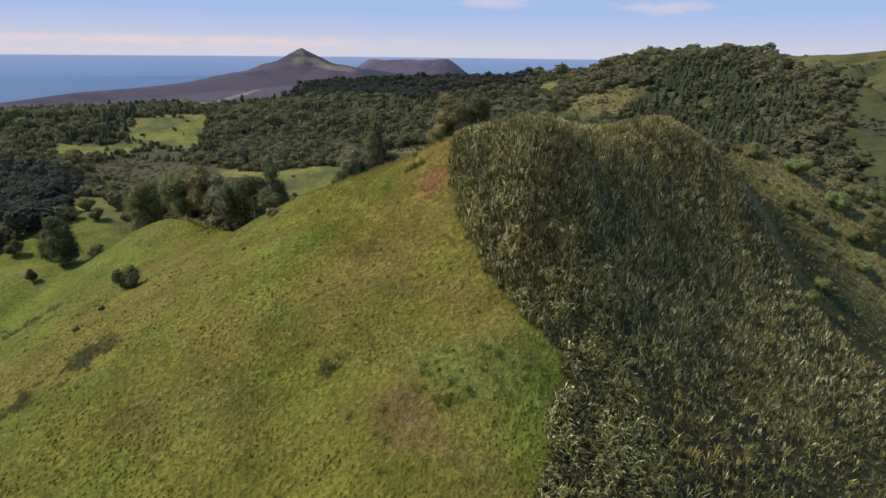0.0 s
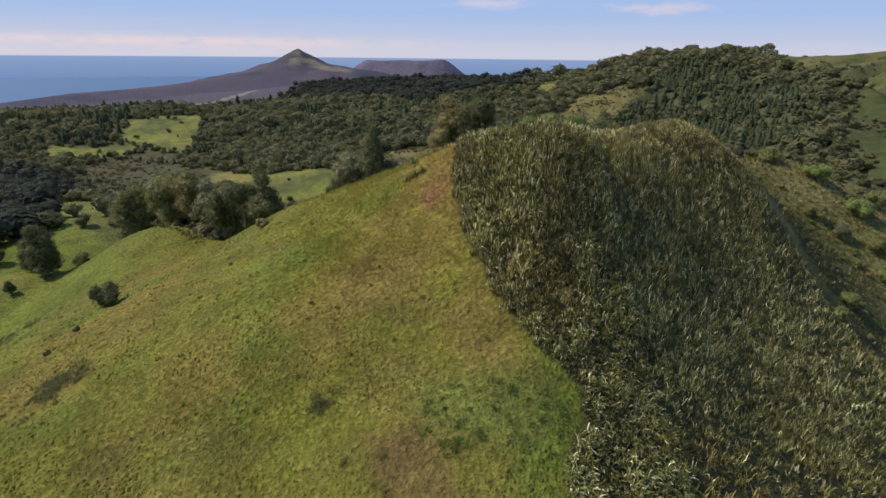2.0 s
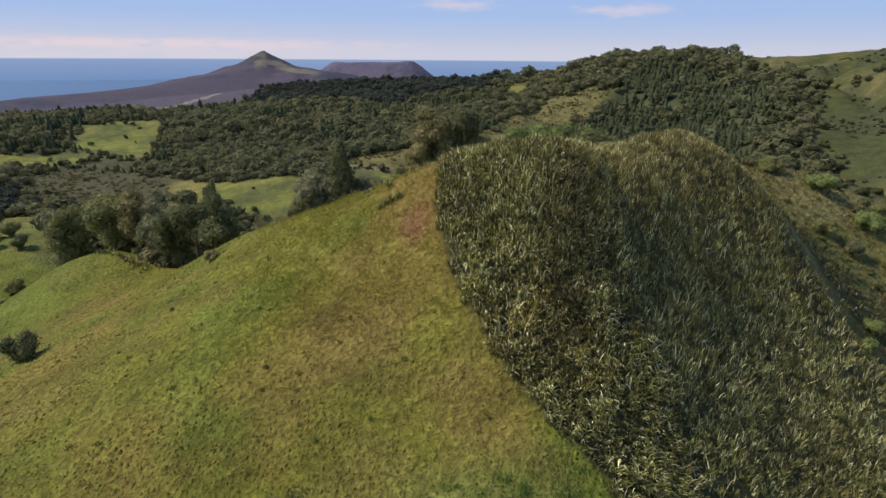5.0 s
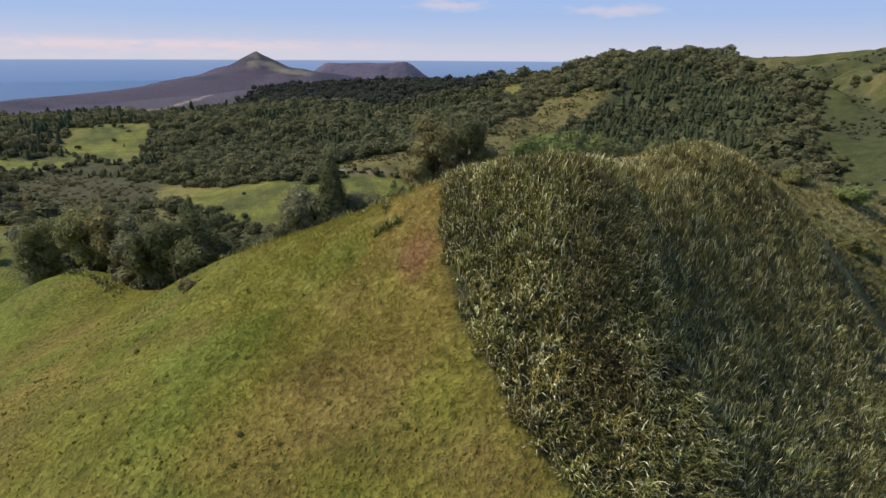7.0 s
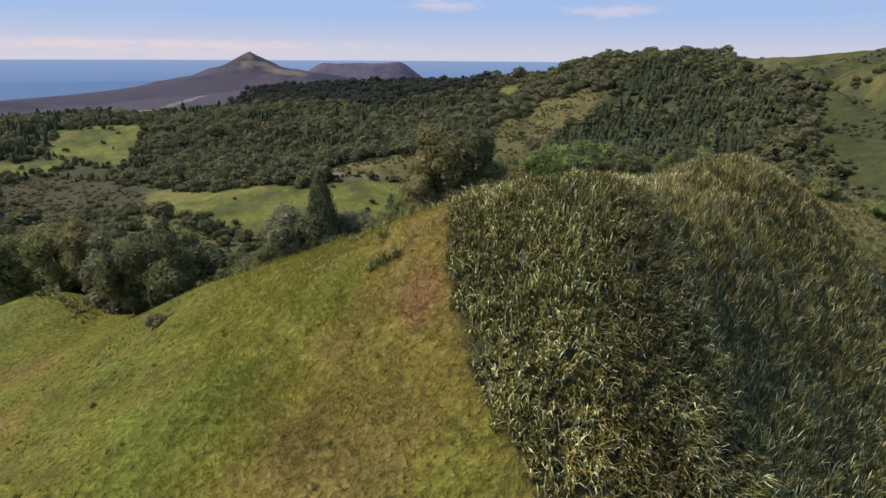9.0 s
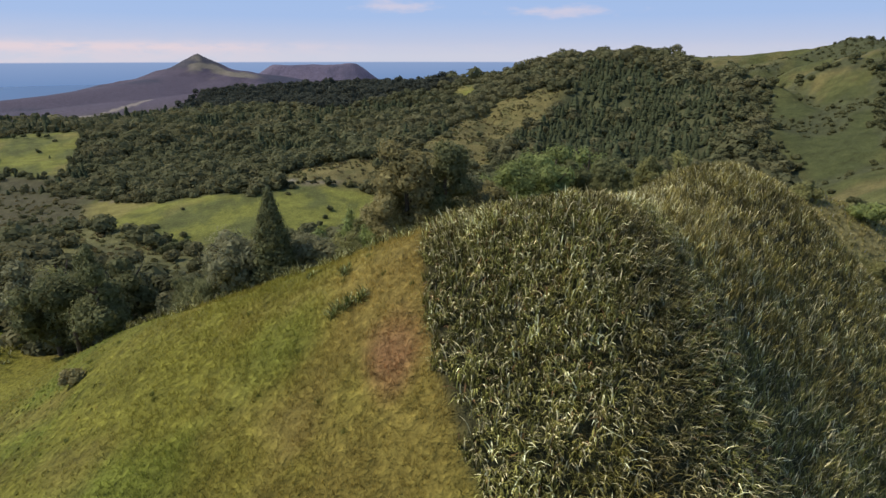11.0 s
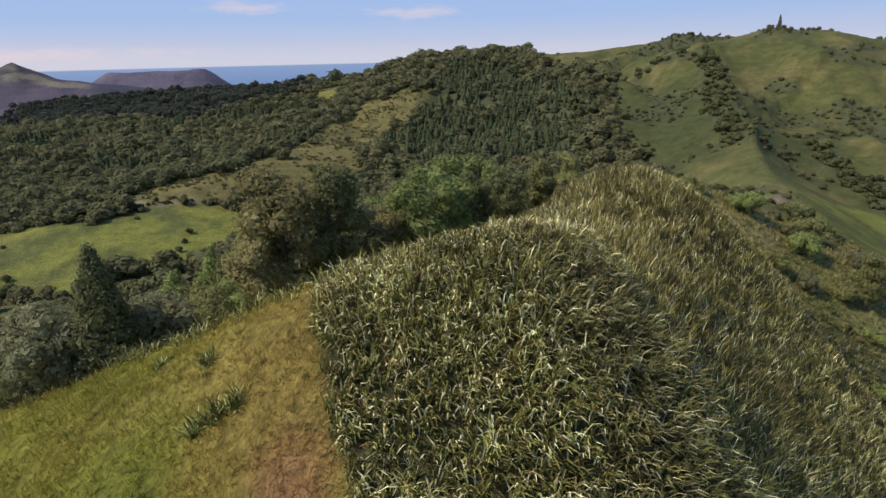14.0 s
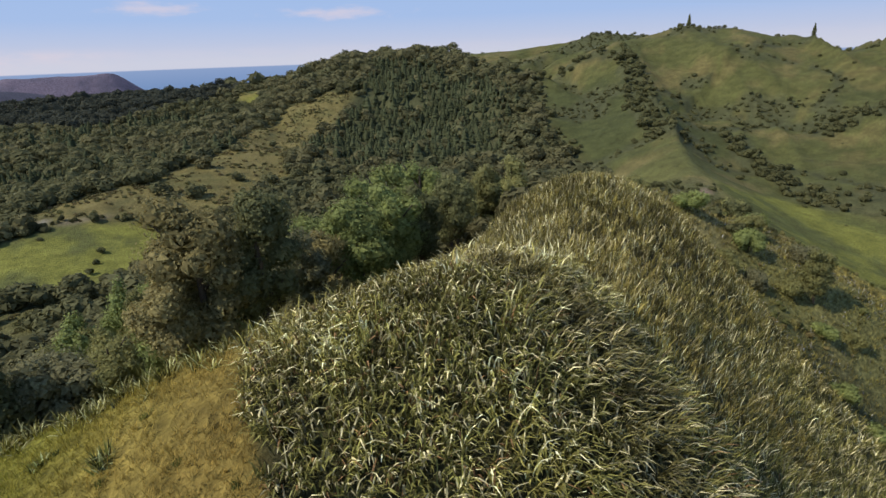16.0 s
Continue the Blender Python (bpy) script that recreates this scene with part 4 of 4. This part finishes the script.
def tree(name, kind, x, y, top, wide, green, label, group="", leaves=4200, size=0.25, category="tree", sink=0.1):
    """A tree or shrub on the ground at (x, y), its top at that height above the sea: trunk with limbs, and a crown."""
    z = float(ground(x, y)) - sink
    high = top - z
    seed = int(abs(x * 31 + y * 17 + high * 7))
    r = np.random.default_rng(seed)
    foot = new(name)
    foot.location = (x, y, z)
    tagged(foot, label, category, group)
    thick = 0.022 * high + 0.05
    wood = [tube((0, 0, -0.3), (0.1 * r.normal(), 0.1 * r.normal(), high * 0.75), thick, thick * 0.3)]
    for k in range(6):
        a, u = r.uniform(0, 6.28), r.uniform(0.15, 0.6)
        reach = 0.36 * wide * (1 - 0.6 * u if kind in ("cone", "column") else 1)
        wood.append(tube((0, 0, high * u), (reach * math.cos(a), reach * math.sin(a), high * (u + r.uniform(0.05, 0.25))), thick * 0.5, thick * 0.15, 5))
    pts, tris = joined(wood)
    trunk = new("trunk", mesh_of("trunk", pts, tris, np.full((len(pts), 3), (0.09, 0.07, 0.05)), WOOD, flat=False))
    pts, tris = crown_mesh(kind, high, wide, leaves, size, seed)
    g = np.array(GREENS[green]) * r.uniform(0.85, 1.2)
    wash = 1.1 + 0.28 * fbm(pts[:, 0] + x, pts[:, 1] + 1.3 * pts[:, 2] + y, 1.2, 7, 3)
    crown = new("crown", mesh_of("crown", pts, tris, g * wash[:, None], LEAVES))
    trunk.parent = crown.parent = foot
    return foot


# behind the crest
for kind, x, y, top, wide, green, label in (
        ("cone", -13.5, 116, 186.4, 6.4, "dark", "tall dark green conifer with a pointed crown below the crest"),
        ("round", -18.0, 117, 182.6, 7.5, "grey", "grey-green bushy tree beside a tall conifer"),
        ("round", -9.2, 118, 181.4, 7.5, "grey", "rounded grey-green tree behind the flax row"),
        ("round", -5, 118, 181.9, 4.4, "bush", "small bushy tree behind the flax row"),
        ("round", -21.5, 123, 176.3, 6, "dark", "low dark bushy tree on the back slope"),
        ("column", -39, 127, 177.4, 6.9, "dark", "tall dark columnar evergreen at the edge of the grass"),
        ("round", -45, 132, 174.0, 9.2, "dark", "broad dark green evergreen tree at the edge of the grass"),
        ("round", -51, 138, 172.5, 10.3, "dark", "broad dark green evergreen tree with a dense crown"),
        ("round", -58, 146, 171.4, 10.3, "grey", "grey-green spreading tree in a group"),
        ("round", -66, 153, 171.3, 11.5, "brown", "brownish-green spreading tree in a group"),
        ("round", -75, 158, 170.2, 11.5, "bush", "bushy green tree in a group"),
        ("round", -86, 160, 168.1, 10.3, "bush", "bushy green tree in a group"),
        ("round", -93, 168, 166.0, 10.3, "grey", "grey-green tree in a group"),
        ("round", -60, 160, 170.4, 10.3, "bush", "bushy green tree in a group"),
        ("round", -48, 158, 169.0, 11.5, "dark", "dark rounded tree on the back slope"),
        ("round", -37, 160, 165.1, 8, "dark", "dark rounded tree on the back slope"),
        ("round", -82, 172, 167.1, 11.5, "brown", "brownish-green tree in a group"),
        ("round", 2.2, 112, 194.8, 7.4, "brown", "large brown-green bushy tree behind the flax crest"),
        ("round", 6.6, 112.5, 194.3, 6.0, "dark", "dark bushy tree behind the flax crest"),
        ("round", -0.5, 110.5, 188.0, 4.8, "brown", "low brown-green bush behind the flax crest"),
        ("round", 10.5, 116, 189.1, 5, "grey", "grey-green bushy tree behind the flax crest"),
        ("round", 14, 119, 188.3, 5, "brown", "brownish bushy tree behind the flax crest"),
        ("round", 18, 121, 190.5, 7.5, "fresh", "bright green bushy tree behind the flax crest"),
        ("round", 23, 124, 190.2, 7.5, "fresh", "bright green bushy tree behind the flax crest"),
        ("round", 28, 127, 188.7, 6, "dark", "dark dense tree behind the flax crest"),
        ("round", 34, 130, 188.6, 6.5, "dark", "dark dense tree behind the flax crest"),
        ("round", 39, 137, 187.4, 6.5, "bush", "dense green tree on the saddle"),
        ("round", 24, 136, 189.3, 8.5, "fresh", "bright green leafy tree on the back slope"),
        ("round", 31, 143, 189.9, 8.5, "fresh", "bright green leafy tree on the back slope"),
        ("round", 17, 133, 186.7, 8, "fresh", "bright green leafy tree on the back slope"),
        ("round", 40, 150, 189.4, 8, "fresh", "bright green leafy tree on the saddle"),
        ("round", 50, 146, 185.5, 6, "bush", "dense green tree on the saddle"),
        ("round", 58, 150, 185.1, 6.5, "bush", "dense green tree on the saddle"),
        ("round", 11, 129, 182.1, 6.5, "bush", "green bushy tree on the back slope"),
        ("round", 4, 124, 181.0, 6, "fresh", "green bushy tree on the back slope"),
        ("column", -1, 128, 179.0, 5, "fresh", "mid-green tree on the back slope"),
        ("column", -6, 131, 176.4, 5, "bush", "dark green tree on the back slope"),
        ("column", 3, 135, 178.0, 5, "fresh", "mid-green tree on the back slope"),
        ("column", -3, 142, 175.5, 5.5, "bush", "dark green tree on the back slope"),
        ("column", -10, 146, 172.9, 5.5, "fresh", "mid-green tree on the back slope"),
        ("column", 5, 147, 177.1, 6, "bush", "dark green tree on the back slope"),
        ("column", -11.9, 135.2, 174.1, 5.5, "bush", "mid-green tree in a stand below the crest"),
        ("column", -10, 139.1, 175.0, 5.5, "fresh", "mid-green tree in a stand below the crest"),
        ("round", -7.5, 143.6, 175.2, 6.0, "bush", "leafy green tree in a stand below the crest"),
        ("column", -5, 146.2, 176.2, 6.0, "fresh", "mid-green tree in a stand below the crest"),
        ("round", -2.4, 148.5, 176.7, 6.5, "fresh", "leafy green tree in a stand below the crest"),
        ("column", 0.5, 150.7, 177.4, 6.0, "bush", "mid-green tree in a stand below the crest"),
        ("round", 3, 152.9, 178.0, 7.0, "bush", "leafy green tree in a stand below the crest"),
        ("round", -13.9, 131.4, 172.6, 6.0, "fresh", "leafy green tree in a stand below the crest"),
        ("column", -8.9, 130.2, 174.2, 5.5, "fresh", "mid-green tree in a stand below the crest"),
        ("round", -5.4, 133, 175.0, 5.5, "bush", "leafy green tree in a stand below the crest"),
        ("column", -2.1, 135.7, 176.2, 5.5, "fresh", "mid-green tree in a stand below the crest"),
        ("round", -15, 134, 171.8, 7, "dark", "dark bushy tree on the back slope"),
        ("round", -24, 131, 170.7, 7, "bush", "bushy tree on the back slope"),
        ("round", -29, 138, 167.7, 8, "dark", "dark bushy tree on the back slope")):
    near = x > -26 and y < 137
    tree("tree", kind, x, y, top, wide, green, label, "trees behind the crest", leaves=(9000 if kind == "cone" else 6500) if near else 4500, size=0.16 if near else 0.24)

tree("tree", "column", -101, 141, float(ground(-101, 141)) + 14.0, 8.5, "dark", "tall dark evergreen tree standing on the lower grass", "trees behind the crest", leaves=6000, size=0.24)
tree("tree", "column", -107, 148, float(ground(-107, 148)) + 12.5, 8.0, "dark", "dark evergreen tree beside a taller one on the lower grass", "trees behind the crest", leaves=5000, size=0.24)

# on the grass and the eastern slope
for x, y, high, wide, green, label in (
        (-57.2, 95.4, 4.0, 5.2, "dark", "round dark shrub standing alone on the grass"), (-32.9, 105.4, 1.9, 2.2, "brown", "small brown-green shrub alone on the grass"),
        (-103, 131.7, 3.4, 3.0, "dark", "dark upright shrub on the lower grass"), (-137.8, 171.4, 6.0, 6.0, "dark", "dark rounded shrub on the lower grass"),
        (-102, 142, 8.0, 6.5, "dark", "tall dark shrub on the lower grass"), 
        (-142, 219, 6.0, 8.0, "bush", "bushy shrub at the foot of the grass"), (-130, 205, 5, 6.0, "dark", "dark shrub at the foot of the grass"),
        (-114, 176, 4, 5, "bush", "bushy shrub on the lower grass"), (-56.9, 86, 0.8, 2.0, "dark", "low dark shrub on the grass"), (-58, 80.5, 0.7, 1.4, "dark", "low dark shrub on the grass"),
        (-34, 92, 0.5, 0.9, "brown", "low brown shrub on the grass"), (-17, 73, 0.4, 1.2, "brown", "low brown shrub on the grass"),
        (78, 121, 3.2, 5, "bush", "bushy shrub beside the track"), (82, 117, 3.0, 5, "grey", "grey-green shrub beside the track"),
        (90, 124, 4.0, 6, "fresh", "green shrub beside the track"), (88, 115, 3.2, 5, "bush", "bushy shrub beside the track"), (96, 128, 4.0, 6, "bush", "bushy shrub on the eastern slope"),
        (100, 120, 3.4, 6, "grey", "grey-green shrub on the eastern slope"), (104, 132, 3.6, 5, "fresh", "green shrub on the eastern slope"), (86, 108, 2.6, 4, "fresh", "green shrub below the track"),
        (92, 106, 2.4, 4, "bush", "bushy shrub below the track"), (72, 98, 2.4, 4, "fresh", "green shrub among the flax"), (66, 92, 2.0, 3.5, "fresh", "green shrub among the flax"),
        (110, 140, 4, 6, "dark", "dark shrub on the eastern slope"), (118, 146, 4, 6, "bush", "bushy shrub on the eastern slope"), (84, 132, 4, 6, "fresh", "green shrub on the saddle"), (76, 138, 4, 6, "bush", "bushy shrub on the saddle")):
    tree("shrub", "shrub", x, y, float(ground(x, y)) + high, min(wide, 1.45 * high), green, label, "shrubs on the slopes", leaves=1200 if high > 1.5 else 350, size=0.2 if high > 1.5 else 0.13, category="shrub")

tree("tree", "round", 91.5, 113, float(ground(91.5, 113)) + 11.0, 4.8, "bush", "tall leafy green tree standing alone on the slope beside the track", "trees behind the crest", leaves=5500, size=0.2)
# lone pines on the skyline of the range
for x, y, top, wide in ((644.5, 576, 238.8, 5.5), (692.5, 448, 220.8, 6.0), (617, 668, 223, 5)):
    tree("pine", "cone", x, y, top, wide, "dark", "tall lone pine on the bare skyline of the range", "pines on the skyline", leaves=500, size=0.55)

# scrub in and round the pastures
for x, y, high, wide in ((-23.5, 348, 3.2, 4), (-19, 374, 3.0, 4), (-28, 340, 2.6, 3.5), (-21, 360, 2.4, 3), (-26, 330, 2.8, 3.6), (-95, 320, 4.5, 7), (-88, 330, 4, 7), (-91, 324, 4.5, 7), (-84, 326, 3.5, 5),
                         (-340, 700, 5, 6), (-330, 706, 6, 7), (-352, 704, 5, 6), (-318, 700, 5, 6), (-300, 640, 4, 5), (-320, 610, 4, 6)):
    tree("shrub", "shrub", x, y, float(ground(x, y)) + high, wide, "dark", "dark rounded shrub standing in the valley pasture", "shrubs in the pasture", leaves=500, size=0.4, category="shrub")


# ---------- woods of the valley and the range ----------
def woods(name, near, far, gap, fine, high, label, west=-46, east=72):
    """One stretch of woodland between two distances."""
    x, y = scatter(-far, far, -50, far, gap)
    d, a = np.hypot(x, y), np.degrees(np.arctan2(x, y))
    keep = (d > near) & (d < far) & (a > west) & (a < east)
    x, y, d = x[keep], y[keep], d[keep]
    z = ground(x, y)
    thick, pine = wooded(x, y)
    keep = (rng.random(len(x)) < thick) & (z > 3)
    x, y, z, pine = x[keep], y[keep], z[keep], pine[keep]
    cone = rng.random(len(x)) < 0.9 * pine
    tiers, sides, parts, level = fine
    forms = {True: [skirts(40 + k, tiers, sides, 0.78) for k in range(6)], False: [clump(60 + k, parts, level) for k in range(8)]}
    open_ = inside(x, y, OPEN_EAST, 10.0)
    # the low ridge and the hollow, which lie under cloud shade
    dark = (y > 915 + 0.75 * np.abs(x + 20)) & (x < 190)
    cloud_shade = inside(x, y, SHADED_WOOD, 12.0)
    cone &= (open_ < 0.5) & ~dark
    tall = high * np.exp(rng.normal(0, 0.26, len(x))) * np.where(cone, 1.1, 1.0) * (1 - open_ * (0.42 + 0.26 * smooth(8, 18, np.min([along(x, y, line)[0] for line in BUSH_LINES], 0))))
    for ring in PASTURE + [FALLOW, IDLE_FIELD]:
        tall = tall * (1 - 0.6 * inside(x, y, ring, 28.0))
    shade = np.clip(rng.normal(1.0, 0.11, len(x)), 0.7, 1.35)
    mood = smooth(-0.4, 0.4, fbm(x, y, 60, 331, 3) + rng.normal(0, 0.25, len(x)))
    pts, tris, cols, n = [], [], [], 0
    pick = rng.integers(0, 24, len(x))
    turn = rng.uniform(0, 2 * np.pi, len(x))
    for i in range(len(x)):
        v, f = forms[bool(cone[i])][pick[i] % (6 if cone[i] else 8)]
        spread = tall[i] * (1.0 if cone[i] else 1.2)
        c, s = math.cos(turn[i]) * spread, math.sin(turn[i]) * spread
        pts.append(np.stack([v[:, 0] * c - v[:, 1] * s + x[i], v[:, 0] * s + v[:, 1] * c + y[i], v[:, 2] * tall[i] + z[i] - 0.4], -1))
        tris.append(f + n)
        n += len(v)
        g = np.array((0.088, 0.102, 0.053)) if cone[i] else np.array((0.124, 0.126, 0.064)) * (1 - mood[i]) + np.array((0.150, 0.142, 0.073)) * mood[i]
        g = g * (1 - 0.75 * open_[i]) + np.array((0.110, 0.112, 0.050)) * 0.75 * open_[i]
        # cloud shade put into the leaf colour
        if dark[i] or cloud_shade[i] > 0.5:
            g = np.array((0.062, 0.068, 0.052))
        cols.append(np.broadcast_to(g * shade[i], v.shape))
    tagged(new(name, mesh_of(name, np.concatenate(pts), np.concatenate(tris), np.concatenate(cols), LEAVES if near < 200 else FOREST)), label, "woodland", kind="stuff")


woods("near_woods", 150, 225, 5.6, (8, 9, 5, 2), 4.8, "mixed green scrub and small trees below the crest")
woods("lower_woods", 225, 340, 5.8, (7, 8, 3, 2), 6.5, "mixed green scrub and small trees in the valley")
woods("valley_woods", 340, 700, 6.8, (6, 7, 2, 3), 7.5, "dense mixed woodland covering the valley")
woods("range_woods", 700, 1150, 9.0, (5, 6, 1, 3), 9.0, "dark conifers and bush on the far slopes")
woods("far_woods", 1150, 1760, 11.0, (4, 5, 1, 1), 10.5, "distant forest on the low ridge, cloud shade put into its colour", east=22)


def east_scrub():
    """Low bushes on the slope below the track."""
    x, y = scatter(60, 150, 60, 165, 2.1)
    z = ground(x, y)
    keep = (inside(x, y, FLAX_RING, 1.0) < 0.3) & (rng.random(len(x)) < 0.06 + 0.5 * smooth(0.05, 0.3, fbm(x, y, 16, 401, 3))) & (along(x, y, TRACK)[0] > 2.2)
    x, y, z = x[keep], y[keep], z[keep]
    forms = [clump(80 + k, 5, 1) for k in range(6)]
    pts, tris, cols, n = [], [], [], 0
    for i in range(len(x)):
        v, f = forms[i % 6]
        a, s = rng.uniform(0, 6.28), rng.uniform(0.4, 1.3)
        c, t = math.cos(a) * s, math.sin(a) * s
        pts.append(np.stack([v[:, 0] * c - v[:, 1] * t + x[i], v[:, 0] * t + v[:, 1] * c + y[i], v[:, 2] * s + z[i] - 0.15], -1))
        tris.append(f + n)
        n += len(v)
        cols.append(np.broadcast_to(np.array(((0.155, 0.165, 0.062), (0.20, 0.185, 0.076), (0.23, 0.19, 0.085))[int(rng.integers(0, 3))]) * rng.uniform(0.8, 1.2), v.shape))
    tagged(new("slope_scrub", mesh_of("slope_scrub", np.concatenate(pts), np.concatenate(tris), np.concatenate(cols), LEAVES)), "low mixed green scrub on the eastern slope", "scrub", kind="stuff")


east_scrub()


def spur_scrub():
    """Waist-high olive scrub all over the open spur in the valley, and on the bank below the pasture."""
    x, y = scatter(-310, 270, 235, 770, 3.1)
    keep = (np.maximum(inside(x, y, BROWN_SPUR, 8.0), np.maximum(inside(x, y, SCRUB_BANK, 5.0), inside(x, y, FALLOW, 5.0))) > 0.4) & (rng.random(len(x)) < 0.12 + 0.5 * smooth(-0.1, 0.3, fbm(x, y, 22, 421, 3)))
    x, y = x[keep], y[keep]
    z = ground(x, y)
    pts, tris, cols, n = [], [], [], 0
    for i in range(len(x)):
        v, f = TINY[i % 6]
        s = rng.uniform(0.5, 1.4)
        pts.append(v * s * np.array((1.15, 1.15, 0.75)) + np.array((x[i], y[i], z[i] + 0.3 * s)))
        tris.append(f + n)
        n += len(v)
        cols.append(np.broadcast_to(np.array(((0.150, 0.135, 0.062), (0.130, 0.130, 0.055), (0.175, 0.145, 0.070))[int(rng.integers(0, 3))]) * rng.uniform(0.8, 1.2), v.shape))
    tagged(new("spur_scrub", mesh_of("spur_scrub", np.concatenate(pts), np.concatenate(tris), np.concatenate(cols), LEAVES)), "low olive-brown scrub covering an open spur", "scrub", kind="stuff")


spur_scrub()


def hedge(line, gap, size):
    """A broken row of low bushes and walls' scrub along a field's edge."""
    pts, tris, cols, n = [], [], [], 0
    forms = [clump(90 + k, 3, 1) for k in range(5)]
    for (ax, ay), (bx, by) in zip(line[:-1], line[1:]):
        for k in range(int(math.hypot(bx - ax, by - ay) / gap)):
            u = rng.random()
            x, y, s = ax + u * (bx - ax) + rng.normal(0, 1.6), ay + u * (by - ay) + rng.normal(0, 1.6), size * rng.uniform(0.6, 1.4)
            v, f = forms[int(rng.integers(0, 5))]
            pts.append(v * s + np.array([x, y, float(ground(x, y)) - 0.2]))
            tris.append(f + n)
            n += len(v)
            cols.append(np.broadcast_to(np.array((0.115, 0.115, 0.056)) * rng.uniform(0.7, 1.3), v.shape))
    tagged(new("field_hedge", mesh_of("field_hedge", np.concatenate(pts), np.concatenate(tris), np.concatenate(cols), LEAVES)), "broken dark hedge along the edge of the pasture", "hedge", kind="stuff")


hedge([(-176, 456), (-117, 410), (-102, 415), (-84, 409), (-62, 401), (-50, 414), (-42, 424), (-2, 417), (18, 407), (34, 396)], 2.2, 2.6)
hedge([(-345, 488), (-304, 511), (-284, 541), (-300, 572)], 3.4, 4.0)
hedge([(-298, 580), (-262, 550), (-240, 554), (-262, 640), (-296, 730), (-351, 733)], 5.0, 4.0)


def low_scrub(spots):
    """Patches of knee-high grey-green scrub and rank grass."""
    x, y = [], []
    for cx, cy, long, wide, turn, count in spots:
        a, b = rng.normal(0, 0.5, count) * long, rng.normal(0, 0.5, count) * wide
        c, s = math.cos(radians(turn)), math.sin(radians(turn))
        x.append(cx + a * c - b * s), y.append(cy + a * s + b * c)
    x, y = np.concatenate(x), np.concatenate(y)
    per = 40
    n = len(x) * per
    size = np.repeat(rng.uniform(0.6, 1.4, len(x)), per)
    bx, by = np.repeat(x, per) + rng.normal(0, 0.32, n) * size, np.repeat(y, per) + rng.normal(0, 0.32, n) * size
    tint = np.repeat(np.array([[0.165, 0.160, 0.066]]) * rng.uniform(0.75, 1.25, (len(x), 1)), per, 0)
    pts, tris, col = strips(np.stack([bx, by, ground(bx, by) - 0.03], -1), rng.uniform(0, 2 * np.pi, n), np.radians(rng.uniform(45, 88, n)), np.radians(rng.uniform(20, 120, n)),
                            0.55 * size * rng.uniform(0.6, 1.2, n), np.full(n, 0.07), tint, tint * 1.25, rows=3)
    tagged(new("low_scrub", mesh_of("low_scrub", pts, tris, col, BLADES)), "patches of knee-high grey-green scrub on the grass", "scrub", kind="stuff")


low_scrub([(-49, 69, 5, 3.0, 60, 70), (-55, 62, 3, 2.5, 40, 30), (-90, 110, 9, 4.0, 20, 60), (-13, 58, 1.4, 1.0, 20, 16)])
